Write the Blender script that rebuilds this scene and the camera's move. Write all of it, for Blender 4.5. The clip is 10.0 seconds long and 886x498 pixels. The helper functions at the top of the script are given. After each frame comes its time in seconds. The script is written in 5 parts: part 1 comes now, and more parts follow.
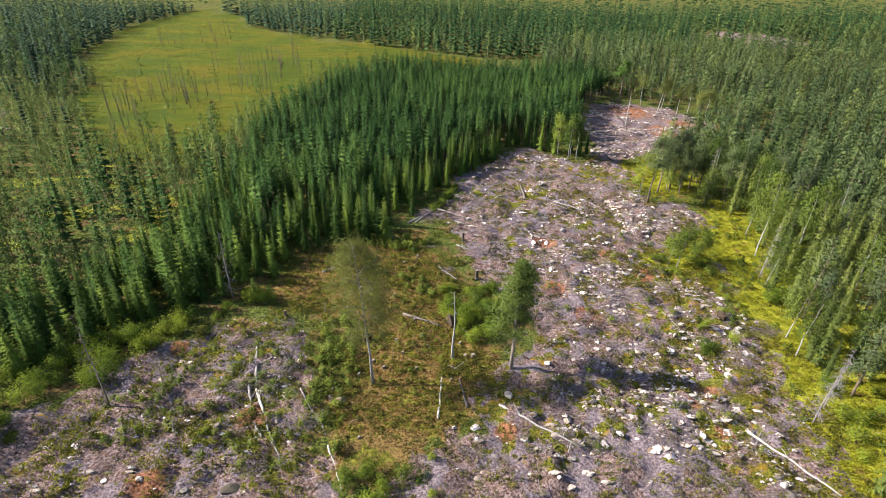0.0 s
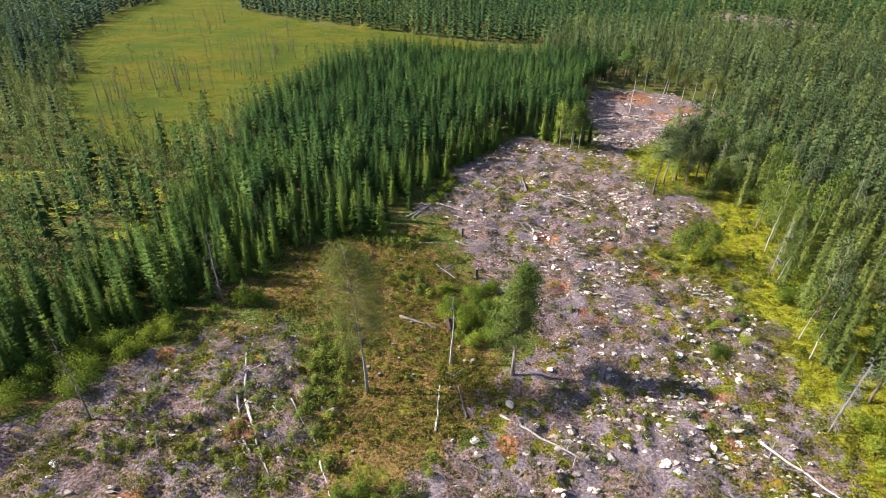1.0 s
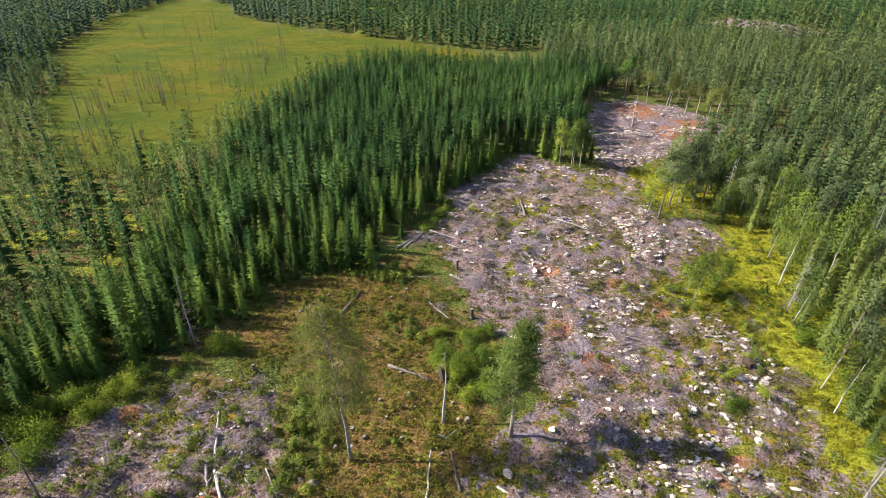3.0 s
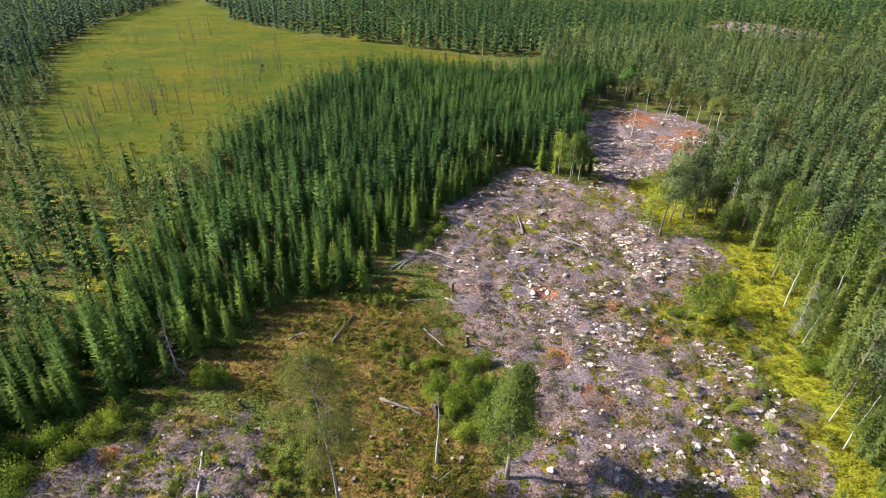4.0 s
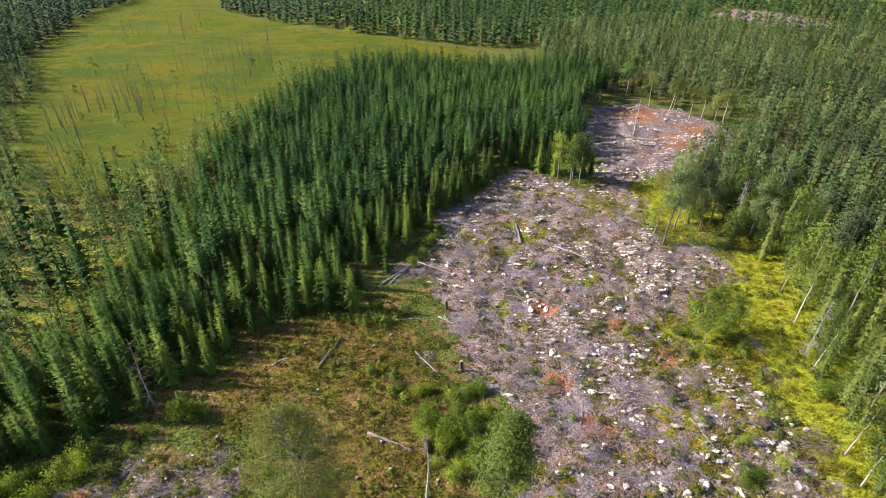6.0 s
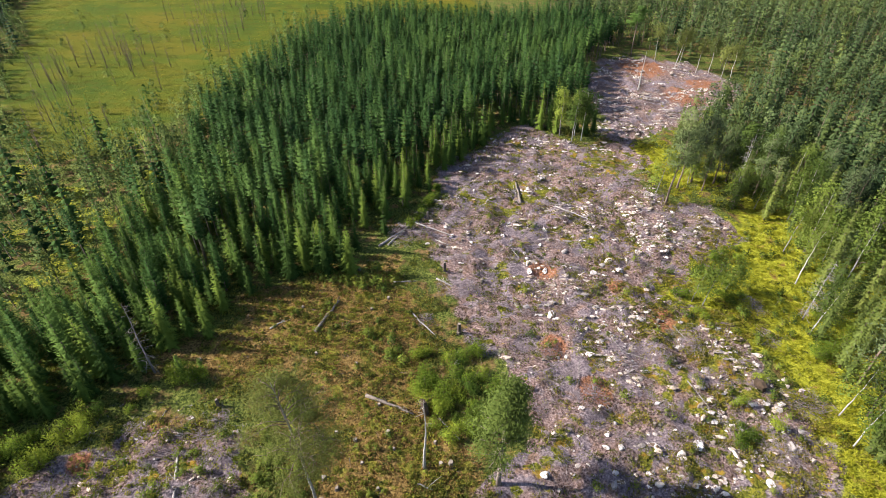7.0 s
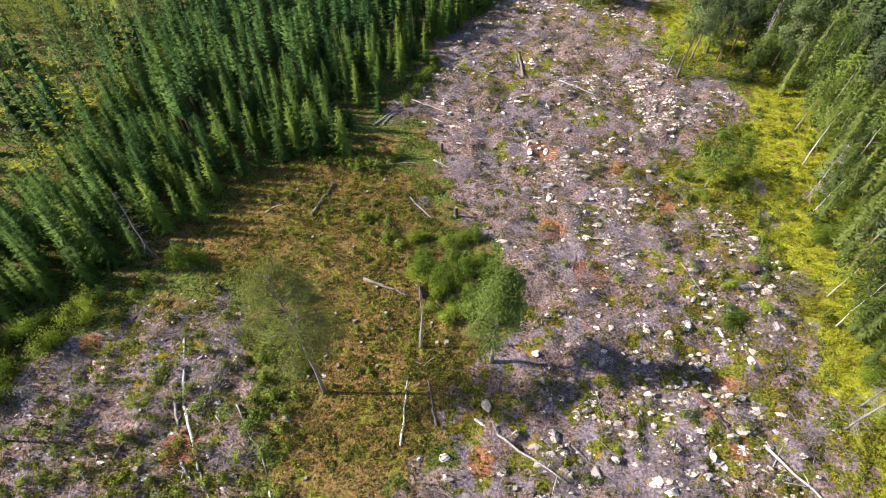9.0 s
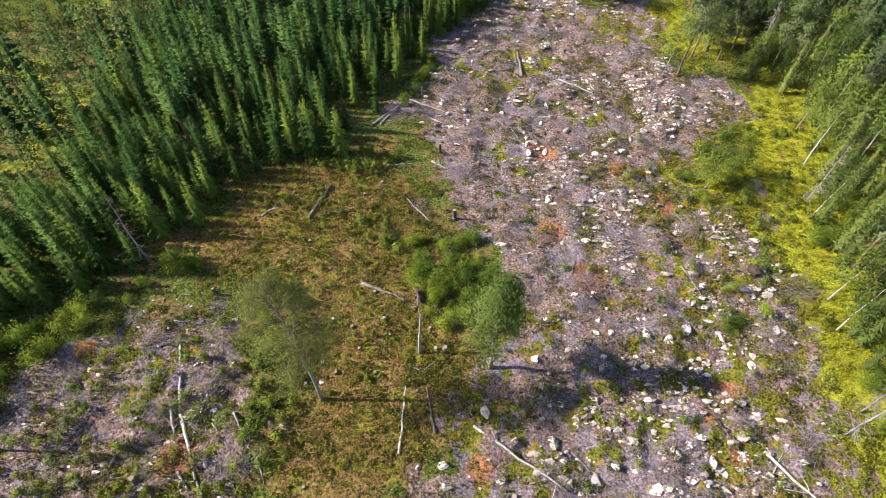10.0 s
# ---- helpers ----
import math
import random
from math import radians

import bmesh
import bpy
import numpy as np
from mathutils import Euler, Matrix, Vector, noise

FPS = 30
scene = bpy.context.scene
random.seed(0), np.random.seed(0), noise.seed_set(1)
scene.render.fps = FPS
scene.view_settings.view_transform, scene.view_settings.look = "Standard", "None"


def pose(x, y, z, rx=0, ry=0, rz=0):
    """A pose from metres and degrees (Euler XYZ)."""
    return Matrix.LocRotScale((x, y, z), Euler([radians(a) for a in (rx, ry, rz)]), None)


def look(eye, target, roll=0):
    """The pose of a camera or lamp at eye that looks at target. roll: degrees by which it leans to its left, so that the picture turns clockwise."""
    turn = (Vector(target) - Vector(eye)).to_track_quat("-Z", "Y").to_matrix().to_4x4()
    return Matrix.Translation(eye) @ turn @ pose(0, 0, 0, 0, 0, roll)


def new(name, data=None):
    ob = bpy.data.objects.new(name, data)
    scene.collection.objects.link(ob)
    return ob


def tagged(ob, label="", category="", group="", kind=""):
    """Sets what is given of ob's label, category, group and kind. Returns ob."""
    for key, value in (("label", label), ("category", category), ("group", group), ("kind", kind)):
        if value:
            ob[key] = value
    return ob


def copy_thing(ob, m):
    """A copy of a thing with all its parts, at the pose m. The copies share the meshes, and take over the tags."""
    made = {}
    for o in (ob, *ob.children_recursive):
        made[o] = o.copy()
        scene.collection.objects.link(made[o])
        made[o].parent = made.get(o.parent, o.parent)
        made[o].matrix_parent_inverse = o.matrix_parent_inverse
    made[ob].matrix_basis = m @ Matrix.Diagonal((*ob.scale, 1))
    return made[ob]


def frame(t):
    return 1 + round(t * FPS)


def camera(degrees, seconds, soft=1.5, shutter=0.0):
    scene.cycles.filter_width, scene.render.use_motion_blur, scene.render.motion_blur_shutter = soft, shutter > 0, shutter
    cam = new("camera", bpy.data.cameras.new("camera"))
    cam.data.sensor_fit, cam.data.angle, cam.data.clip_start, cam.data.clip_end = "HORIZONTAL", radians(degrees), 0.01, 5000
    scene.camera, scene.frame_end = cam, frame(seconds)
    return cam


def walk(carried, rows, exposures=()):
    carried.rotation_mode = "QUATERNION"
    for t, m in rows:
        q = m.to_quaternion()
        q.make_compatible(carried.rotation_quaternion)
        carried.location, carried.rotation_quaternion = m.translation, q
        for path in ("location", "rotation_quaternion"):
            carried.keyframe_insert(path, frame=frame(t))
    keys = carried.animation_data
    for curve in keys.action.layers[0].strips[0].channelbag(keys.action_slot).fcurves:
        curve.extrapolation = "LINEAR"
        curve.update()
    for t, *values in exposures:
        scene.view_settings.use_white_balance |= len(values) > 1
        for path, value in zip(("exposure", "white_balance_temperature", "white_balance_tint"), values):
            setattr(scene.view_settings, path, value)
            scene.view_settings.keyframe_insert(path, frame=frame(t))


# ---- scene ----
# ---- camera ----
cam = camera(77.8, 10.0, 0.6)
PATH = [
    (0, (0.453, -0.048, 34.293), (0.393, 1.693, 33.31), 0.3),
    (0.5, (0.518, 1.469, 34.314), (0.456, 3.187, 33.292), 0.2),
    (1, (0.567, 2.9, 34.338), (0.507, 4.612, 33.306), 0.1),
    (1.5, (0.622, 4.334, 34.392), (0.563, 6.046, 33.36), 0.1),
    (2, (0.711, 5.68, 34.565), (0.654, 7.393, 33.534), -0.0),
    (2.5, (0.825, 7.139, 34.88), (0.769, 8.853, 33.851), -0.0),
    (4, (1.325, 11.546, 36.655), (1.274, 13.259, 35.623), -0.0),
    (4.5, (1.518, 13.048, 37.124), (1.467, 14.763, 36.097), -0.1),
    (5, (1.661, 14.271, 37.465), (1.612, 15.988, 36.439), -0.1),
    (6.5, (2.18, 16.471, 37.614), (2.126, 18.122, 36.486), -0.5),
    (7, (2.322, 16.918, 37.658), (2.267, 18.515, 36.455), -0.6),
    (7.5, (2.434, 17.229, 37.642), (2.38, 18.762, 36.359), -0.7),
    (8, (2.558, 17.586, 37.672), (2.502, 19.043, 36.303), -0.8),
    (8.5, (2.686, 17.9, 37.7), (2.629, 19.275, 36.249), -0.9),
    (9, (2.755, 18.365, 37.804), (2.699, 19.641, 36.265), -1.1),
    (9.5, (2.721, 18.924, 37.925), (2.669, 20.187, 36.375), -1.0),
    (10, (2.721, 19.304, 38.02), (2.672, 20.562, 36.466), -1.0),
]
walk(cam, [(t, look(eye, target, roll)) for t, eye, target, roll in PATH])

# ---- light ----
SUN_UP, SUN_FROM = 37.0, 271.0
world = bpy.data.worlds.new("world")
scene.world = world
world.use_nodes = True
wn = world.node_tree.nodes
sky = wn.new("ShaderNodeTexSky")
sky.sky_type, sky.sun_disc = "NISHITA", False
sky.sun_elevation, sky.sun_rotation = radians(SUN_UP), radians(SUN_FROM)
wn["Background"].inputs["Strength"].default_value = 0.088
world.node_tree.links.new(sky.outputs[0], wn["Background"].inputs["Color"])
sun = new("sun", bpy.data.lights.new("sun", "SUN"))
sun.data.energy, sun.data.angle, sun.data.color = 5.0, radians(0.53), (1.0, 0.93, 0.84)
a = radians(SUN_FROM)
sun.matrix_world = look((math.sin(a) * 80, math.cos(a) * 80, 80 * math.tan(radians(SUN_UP))), (0, 0, 0))
scene.view_settings.exposure = 1.46


# ---- materials ----
def material(name, rough=0.9):
    m = bpy.data.materials.new(name)
    m.use_nodes = True
    b = m.node_tree.nodes["Principled BSDF"]
    b.inputs["Roughness"].default_value = rough
    b.inputs["Specular IOR Level"].default_value = 0.25
    return m, m.node_tree.nodes, m.node_tree.links, b


def noise_node(nodes, links, scale, detail=4.0, coords=None, rough=0.6):
    n = nodes.new("ShaderNodeTexNoise")
    n.inputs["Scale"].default_value, n.inputs["Detail"].default_value = scale, detail
    n.inputs["Roughness"].default_value = rough
    if coords is not None:
        links.new(coords, n.inputs["Vector"])
    return n.outputs["Fac"]


def ramp(nodes, links, fac, stops):
    r = nodes.new("ShaderNodeValToRGB")
    while len(r.color_ramp.elements) < len(stops):
        r.color_ramp.elements.new(0.5)
    for e, (p, c) in zip(r.color_ramp.elements, stops):
        e.position, e.color = p, (*c, 1) if len(c) == 3 else c
    links.new(fac, r.inputs["Fac"])
    return r.outputs["Color"]


def mix(nodes, links, fac, c1, c2):
    x = nodes.new("ShaderNodeMix")
    x.data_type = "RGBA"
    for sock, v in ((x.inputs[0], fac), (x.inputs[6], c1), (x.inputs[7], c2)):
        if isinstance(v, (int, float)):
            sock.default_value = v
        elif isinstance(v, tuple):
            sock.default_value = (*v, 1)
        else:
            links.new(v, sock)
    return x.outputs[2]


def calc(nodes, links, op, a, b, c=None):
    x = nodes.new("ShaderNodeMath")
    x.operation = op
    for sock, v in zip(x.inputs, (a, b, c)):
        if v is None:
            continue
        if isinstance(v, (int, float)):
            sock.default_value = v
        else:
            links.new(v, sock)
    return x.outputs[0]


def step(nodes, links, v, lo, hi):
    x = nodes.new("ShaderNodeMapRange")
    x.interpolation_type = "SMOOTHSTEP"
    links.new(v, x.inputs["Value"])
    x.inputs["From Min"].default_value, x.inputs["From Max"].default_value = lo, hi
    return x.outputs["Result"]


def bump(nodes, links, shader, height, strength, distance):
    n = nodes.new("ShaderNodeBump")
    n.inputs["Strength"].default_value, n.inputs["Distance"].default_value = strength, distance
    links.new(height, n.inputs["Height"])
    links.new(n.outputs["Normal"], shader.inputs["Normal"])


def foliage(name, dark, mid, light, each=True, glow=0.3, own=0.38):
    """Needles or leaves: colour varies leaf by leaf and plant by plant; light passes through."""
    m, n, l, b = material(name, 0.8)
    b.inputs["Specular IOR Level"].default_value = 0.06
    geo = n.new("ShaderNodeNewGeometry")
    if each:
        plant = n.new("ShaderNodeObjectInfo").outputs["Random"]
    else:
        at = n.new("ShaderNodeAttribute")
        at.attribute_name = "tint"
        plant = at.outputs["Fac"]
    v = calc(n, l, "MULTIPLY_ADD", geo.outputs["Random Per Island"], own, calc(n, l, "MULTIPLY", plant, 1.0 - own))
    co = n.new("ShaderNodeTexCoord").outputs["Object"]
    v = calc(n, l, "ADD", v, calc(n, l, "MULTIPLY_ADD", noise_node(n, l, 4.5, 2, co), 0.7, -0.35))
    col = ramp(n, l, v, [(0.12, dark), (0.5, mid), (0.9, light)])
    l.new(col, b.inputs["Base Color"])
    t = n.new("ShaderNodeBsdfTranslucent")
    l.new(col, t.inputs["Color"])
    mx = n.new("ShaderNodeMixShader")
    mx.inputs[0].default_value = glow
    l.new(b.outputs[0], mx.inputs[1])
    l.new(t.outputs[0], mx.inputs[2])
    l.new(mx.outputs[0], n["Material Output"].inputs["Surface"])
    return m


def plain(name, c1, c2, scale=3.0, rough=0.9, stretch=None, relief=0.02):
    """Two-tone grained surface with fine relief."""
    m, n, l, b = material(name, rough)
    co = n.new("ShaderNodeTexCoord").outputs["Object"]
    if stretch:
        mp = n.new("ShaderNodeMapping")
        mp.inputs["Scale"].default_value = stretch
        l.new(co, mp.inputs["Vector"])
        co = mp.outputs["Vector"]
    big = noise_node(n, l, scale, 5, co)
    small = noise_node(n, l, scale * 9, 3, co)
    v = calc(n, l, "MULTIPLY_ADD", small, 0.45, calc(n, l, "MULTIPLY", big, 0.55))
    rnd = n.new("ShaderNodeObjectInfo").outputs["Random"]
    v = calc(n, l, "ADD", v, calc(n, l, "MULTIPLY_ADD", rnd, 0.2, -0.1))
    l.new(ramp(n, l, v, [(0.33, c1), (0.66, c2)]), b.inputs["Base Color"])
    bump(n, l, b, v, 0.6, relief)
    return m


def island(name, stops, rough=0.9, scale=6.0):
    """For joined litter: each loose piece has its own tone, with grain on it."""
    m, n, l, b = material(name, rough)
    geo = n.new("ShaderNodeNewGeometry")
    co = n.new("ShaderNodeTexCoord").outputs["Object"]
    g = noise_node(n, l, scale, 4, co)
    v = calc(n, l, "MULTIPLY_ADD", geo.outputs["Random Per Island"], 0.75, calc(n, l, "MULTIPLY", g, 0.35))
    l.new(ramp(n, l, v, stops), b.inputs["Base Color"])
    bump(n, l, b, g, 0.5, 0.03)
    return m


def ground_material():
    m, n, l, b = material("ground", 0.95)
    b.inputs["Specular IOR Level"].default_value = 0.04
    co = n.new("ShaderNodeTexCoord").outputs["Object"]
    at = n.new("ShaderNodeAttribute")
    at.attribute_name = "zone"
    sep = n.new("ShaderNodeSeparateColor")
    l.new(at.outputs["Color"], sep.inputs[0])
    slash, grass, heath, bog = sep.outputs[0], sep.outputs[1], sep.outputs[2], at.outputs["Alpha"]
    wide, mid_, fine = noise_node(n, l, 0.16, 4, co), noise_node(n, l, 0.8, 5, co), noise_node(n, l, 5.0, 6, co, 0.7)
    grit = noise_node(n, l, 22.0, 3, co)
    other = n.new("ShaderNodeMapping")
    other.inputs["Location"].default_value = (31.0, 17.0, 5.0)
    l.new(co, other.inputs["Vector"])
    mid2 = noise_node(n, l, 0.55, 5, other.outputs["Vector"])
    fine2 = noise_node(n, l, 2.6, 5, other.outputs["Vector"], 0.7)
    # forest floor: moss, bilberry, needles
    floor_c = ramp(n, l, fine, [(0.38, (0.02, 0.03, 0.008)), (0.5, (0.075, 0.095, 0.02)), (0.62, (0.17, 0.18, 0.045))])
    floor_c = mix(n, l, step(n, l, mid2, 0.5, 0.62), floor_c, ramp(n, l, fine2, [(0.38, (0.06, 0.042, 0.018)), (0.62, (0.22, 0.145, 0.06))]))
    # heath: rusty grass and heather
    heath_c = ramp(n, l, fine, [(0.37, (0.04, 0.028, 0.012)), (0.48, (0.148, 0.095, 0.034)), (0.62, (0.27, 0.18, 0.066))])
    heath_c = mix(n, l, step(n, l, mid_, 0.49, 0.59), heath_c, ramp(n, l, fine2, [(0.38, (0.06, 0.065, 0.012)), (0.62, (0.22, 0.2, 0.035))]))
    # lush yellow grass and moss
    grass_c = ramp(n, l, fine, [(0.33, (0.11, 0.12, 0.012)), (0.5, (0.25, 0.258, 0.023)), (0.66, (0.42, 0.4, 0.045))])
    grass_c = mix(n, l, step(n, l, mid2, 0.54, 0.68), grass_c, ramp(n, l, fine2, [(0.38, (0.1, 0.06, 0.015)), (0.62, (0.25, 0.17, 0.05))]))
    # slash: brown torn soil and litter, mats of violet-grey twigs, moss, amber peat, rust
    far_off = n.new("ShaderNodeMapping")
    far_off.inputs["Location"].default_value = (-57.0, 43.0, 11.0)
    l.new(co, far_off.inputs["Vector"])
    mats, clod = noise_node(n, l, 0.42, 4, far_off.outputs["Vector"], 0.55), noise_node(n, l, 1.5, 4, far_off.outputs["Vector"], 0.6)
    slash_c = ramp(n, l, fine, [(0.36, (0.03, 0.02, 0.017)), (0.47, (0.15, 0.1, 0.093)), (0.56, (0.252, 0.178, 0.165)), (0.66, (0.4, 0.305, 0.285))])
    soil = ramp(n, l, fine2, [(0.38, (0.045, 0.028, 0.02)), (0.62, (0.25, 0.165, 0.125))])
    slash_c = mix(n, l, step(n, l, clod, 0.52, 0.62), slash_c, soil)
    twig_c = ramp(n, l, fine, [(0.36, (0.07, 0.056, 0.066)), (0.5, (0.175, 0.136, 0.15)), (0.64, (0.31, 0.255, 0.268))])
    slash_c = mix(n, l, step(n, l, mats, 0.5, 0.56), slash_c, twig_c)
    moist = n.new("ShaderNodeAttribute")
    moist.attribute_name = "mossy"
    wet = calc(n, l, "MULTIPLY_ADD", moist.outputs["Fac"], 0.13, calc(n, l, "MULTIPLY_ADD", fine2, 0.25, mid2))
    moss = ramp(n, l, fine, [(0.37, (0.03, 0.034, 0.008)), (0.5, (0.105, 0.108, 0.017)), (0.64, (0.235, 0.215, 0.03))])
    moss = mix(n, l, step(n, l, mid_, 0.53, 0.63), moss, ramp(n, l, fine2, [(0.38, (0.14, 0.085, 0.015)), (0.62, (0.31, 0.2, 0.035))]))
    slash_c = mix(n, l, step(n, l, wet, 0.72, 0.79), slash_c, moss)
    rust = ramp(n, l, fine, [(0.38, (0.1, 0.045, 0.025)), (0.62, (0.38, 0.17, 0.092))])
    spot = n.new("ShaderNodeAttribute")
    spot.attribute_name = "rust"
    slash_c = mix(n, l, step(n, l, calc(n, l, "MULTIPLY", spot.outputs["Fac"], calc(n, l, "ADD", mid_, fine2)), 0.6, 1.0), slash_c, rust)
    # bog
    flat = n.new("ShaderNodeMapping")
    flat.inputs["Scale"].default_value = (1.0, 1.7, 1.0)
    l.new(co, flat.inputs["Vector"])
    band, lawn = noise_node(n, l, 0.05, 5, flat.outputs["Vector"]), noise_node(n, l, 0.22, 6, flat.outputs["Vector"], 0.7)
    bog_c = ramp(n, l, band, [(0.38, (0.046, 0.074, 0.011)), (0.47, (0.07, 0.09, 0.011)), (0.54, (0.088, 0.093, 0.011)), (0.63, (0.115, 0.098, 0.013))])
    bog_c = mix(n, l, step(n, l, lawn, 0.54, 0.6), bog_c, (0.058, 0.066, 0.01))
    bog_c = mix(n, l, step(n, l, lawn, 0.44, 0.36), bog_c, (0.105, 0.1, 0.013))
    bog_c = mix(n, l, calc(n, l, "MULTIPLY", step(n, l, fine2, 0.45, 0.65), 0.5), bog_c, (0.085, 0.09, 0.01))

    def edge(z):
        return step(n, l, calc(n, l, "ADD", z, calc(n, l, "MULTIPLY_ADD", fine2, 0.5, -0.25)), 0.4, 0.6)

    col = mix(n, l, edge(grass), floor_c, grass_c)
    col = mix(n, l, edge(heath), col, heath_c)
    col = mix(n, l, edge(slash), col, slash_c)
    col = mix(n, l, edge(bog), col, bog_c)
    l.new(col, b.inputs["Base Color"])
    hgt = calc(n, l, "MULTIPLY_ADD", grit, 0.4, calc(n, l, "ADD", fine, fine2))
    bump(n, l, b, hgt, 0.9, 0.25)
    return m


M_GROUND = ground_material()
M_SPRUCE = foliage("spruce_needles", (0.029, 0.058, 0.012), (0.068, 0.114, 0.02), (0.135, 0.186, 0.028), glow=0.26, own=0.2)
M_SPRUCE_F = foliage("forest_needles", (0.014, 0.036, 0.014), (0.032, 0.067, 0.024), (0.066, 0.108, 0.032), each=False, glow=0.3, own=0.1)
M_PINE = foliage("pine_needles", (0.025, 0.061, 0.015), (0.055, 0.109, 0.026), (0.1, 0.164, 0.035), glow=0.34, own=0.14)
M_PINE_F = foliage("forest_pine_needles", (0.02, 0.05, 0.015), (0.043, 0.089, 0.024), (0.079, 0.137, 0.032), each=False, glow=0.34, own=0.1)
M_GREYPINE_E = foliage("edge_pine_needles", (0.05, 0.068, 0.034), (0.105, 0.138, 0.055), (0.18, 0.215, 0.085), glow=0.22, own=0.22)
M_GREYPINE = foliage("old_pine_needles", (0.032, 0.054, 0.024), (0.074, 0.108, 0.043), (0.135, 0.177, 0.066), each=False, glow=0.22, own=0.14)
M_BIRCH = foliage("birch_leaves", (0.05, 0.08, 0.016), (0.112, 0.155, 0.028), (0.19, 0.235, 0.04), glow=0.3, own=0.2)
M_OLIVE = foliage("old_birch_leaves", (0.07, 0.084, 0.022), (0.145, 0.16, 0.042), (0.23, 0.24, 0.068), glow=0.3, own=0.25)
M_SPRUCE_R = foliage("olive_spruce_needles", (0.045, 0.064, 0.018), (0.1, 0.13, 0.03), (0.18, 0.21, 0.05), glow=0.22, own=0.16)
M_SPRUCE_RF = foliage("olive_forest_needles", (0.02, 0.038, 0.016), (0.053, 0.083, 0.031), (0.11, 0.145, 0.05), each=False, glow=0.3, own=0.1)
M_HERO = foliage("lone_pine_needles", (0.045, 0.068, 0.017), (0.082, 0.116, 0.026), (0.132, 0.165, 0.038), glow=0.25, own=0.25)
M_HEATHER = foliage("heather", (0.025, 0.035, 0.01), (0.085, 0.09, 0.02), (0.2, 0.17, 0.04), each=False, glow=0.25)
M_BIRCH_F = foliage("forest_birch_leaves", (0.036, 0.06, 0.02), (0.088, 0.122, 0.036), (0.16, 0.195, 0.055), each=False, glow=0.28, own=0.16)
M_MARGIN = foliage("margin_birch_leaves", (0.035, 0.058, 0.018), (0.08, 0.115, 0.033), (0.145, 0.182, 0.05), each=False, glow=0.25, own=0.22)
M_BLUE = foliage("dark_forest_needles", (0.012, 0.03, 0.018), (0.03, 0.058, 0.03), (0.058, 0.094, 0.041), each=False, glow=0.15, own=0.22)
M_MOSS = foliage("stone_moss", (0.06, 0.058, 0.013), (0.14, 0.13, 0.022), (0.26, 0.2, 0.038), each=False, glow=0.3)
M_LOWSHRUB = foliage("low_shrub_leaves", (0.04, 0.07, 0.014), (0.11, 0.15, 0.024), (0.22, 0.24, 0.04), each=False, glow=0.35)
M_SHRUB = foliage("shrub_leaves", (0.046, 0.082, 0.013), (0.125, 0.178, 0.02), (0.24, 0.285, 0.033), glow=0.38, own=0.25)
M_TUFT = foliage("low_plants", (0.06, 0.07, 0.012), (0.15, 0.16, 0.025), (0.3, 0.27, 0.045), each=False, glow=0.4)
M_LUSH = foliage("lush_grass_blades", (0.15, 0.165, 0.012), (0.245, 0.25, 0.018), (0.36, 0.335, 0.03), each=False, glow=0.45)
M_HEATH = foliage("heath_blades", (0.1, 0.066, 0.022), (0.24, 0.145, 0.045), (0.38, 0.24, 0.08), each=False, glow=0.4)
M_BARK = plain("bark", (0.07, 0.05, 0.038), (0.2, 0.15, 0.12), 4, 0.95, (1, 1, 0.25))
M_PALEBARK = plain("pale_pine_bark", (0.13, 0.1, 0.085), (0.33, 0.27, 0.23), 5, 0.95, (1, 1, 0.3))
M_BIRCHBARK = plain("birch_bark", (0.1, 0.09, 0.085), (0.5, 0.47, 0.44), 5, 0.8, (1, 1, 2.0), 0.01)
M_DEAD = plain("dead_wood", (0.12, 0.105, 0.1), (0.34, 0.31, 0.3), 5, 0.9, (1, 1, 0.15))
M_LOG = plain("log_bark", (0.05, 0.04, 0.032), (0.18, 0.148, 0.128), 5, 0.9, (1, 1, 0.2))
M_SOIL = plain("torn_soil", (0.015, 0.011, 0.008), (0.06, 0.04, 0.027), 6, 0.95)
M_CUT = plain("cut_wood", (0.13, 0.105, 0.085), (0.3, 0.25, 0.21), 14, 0.85)
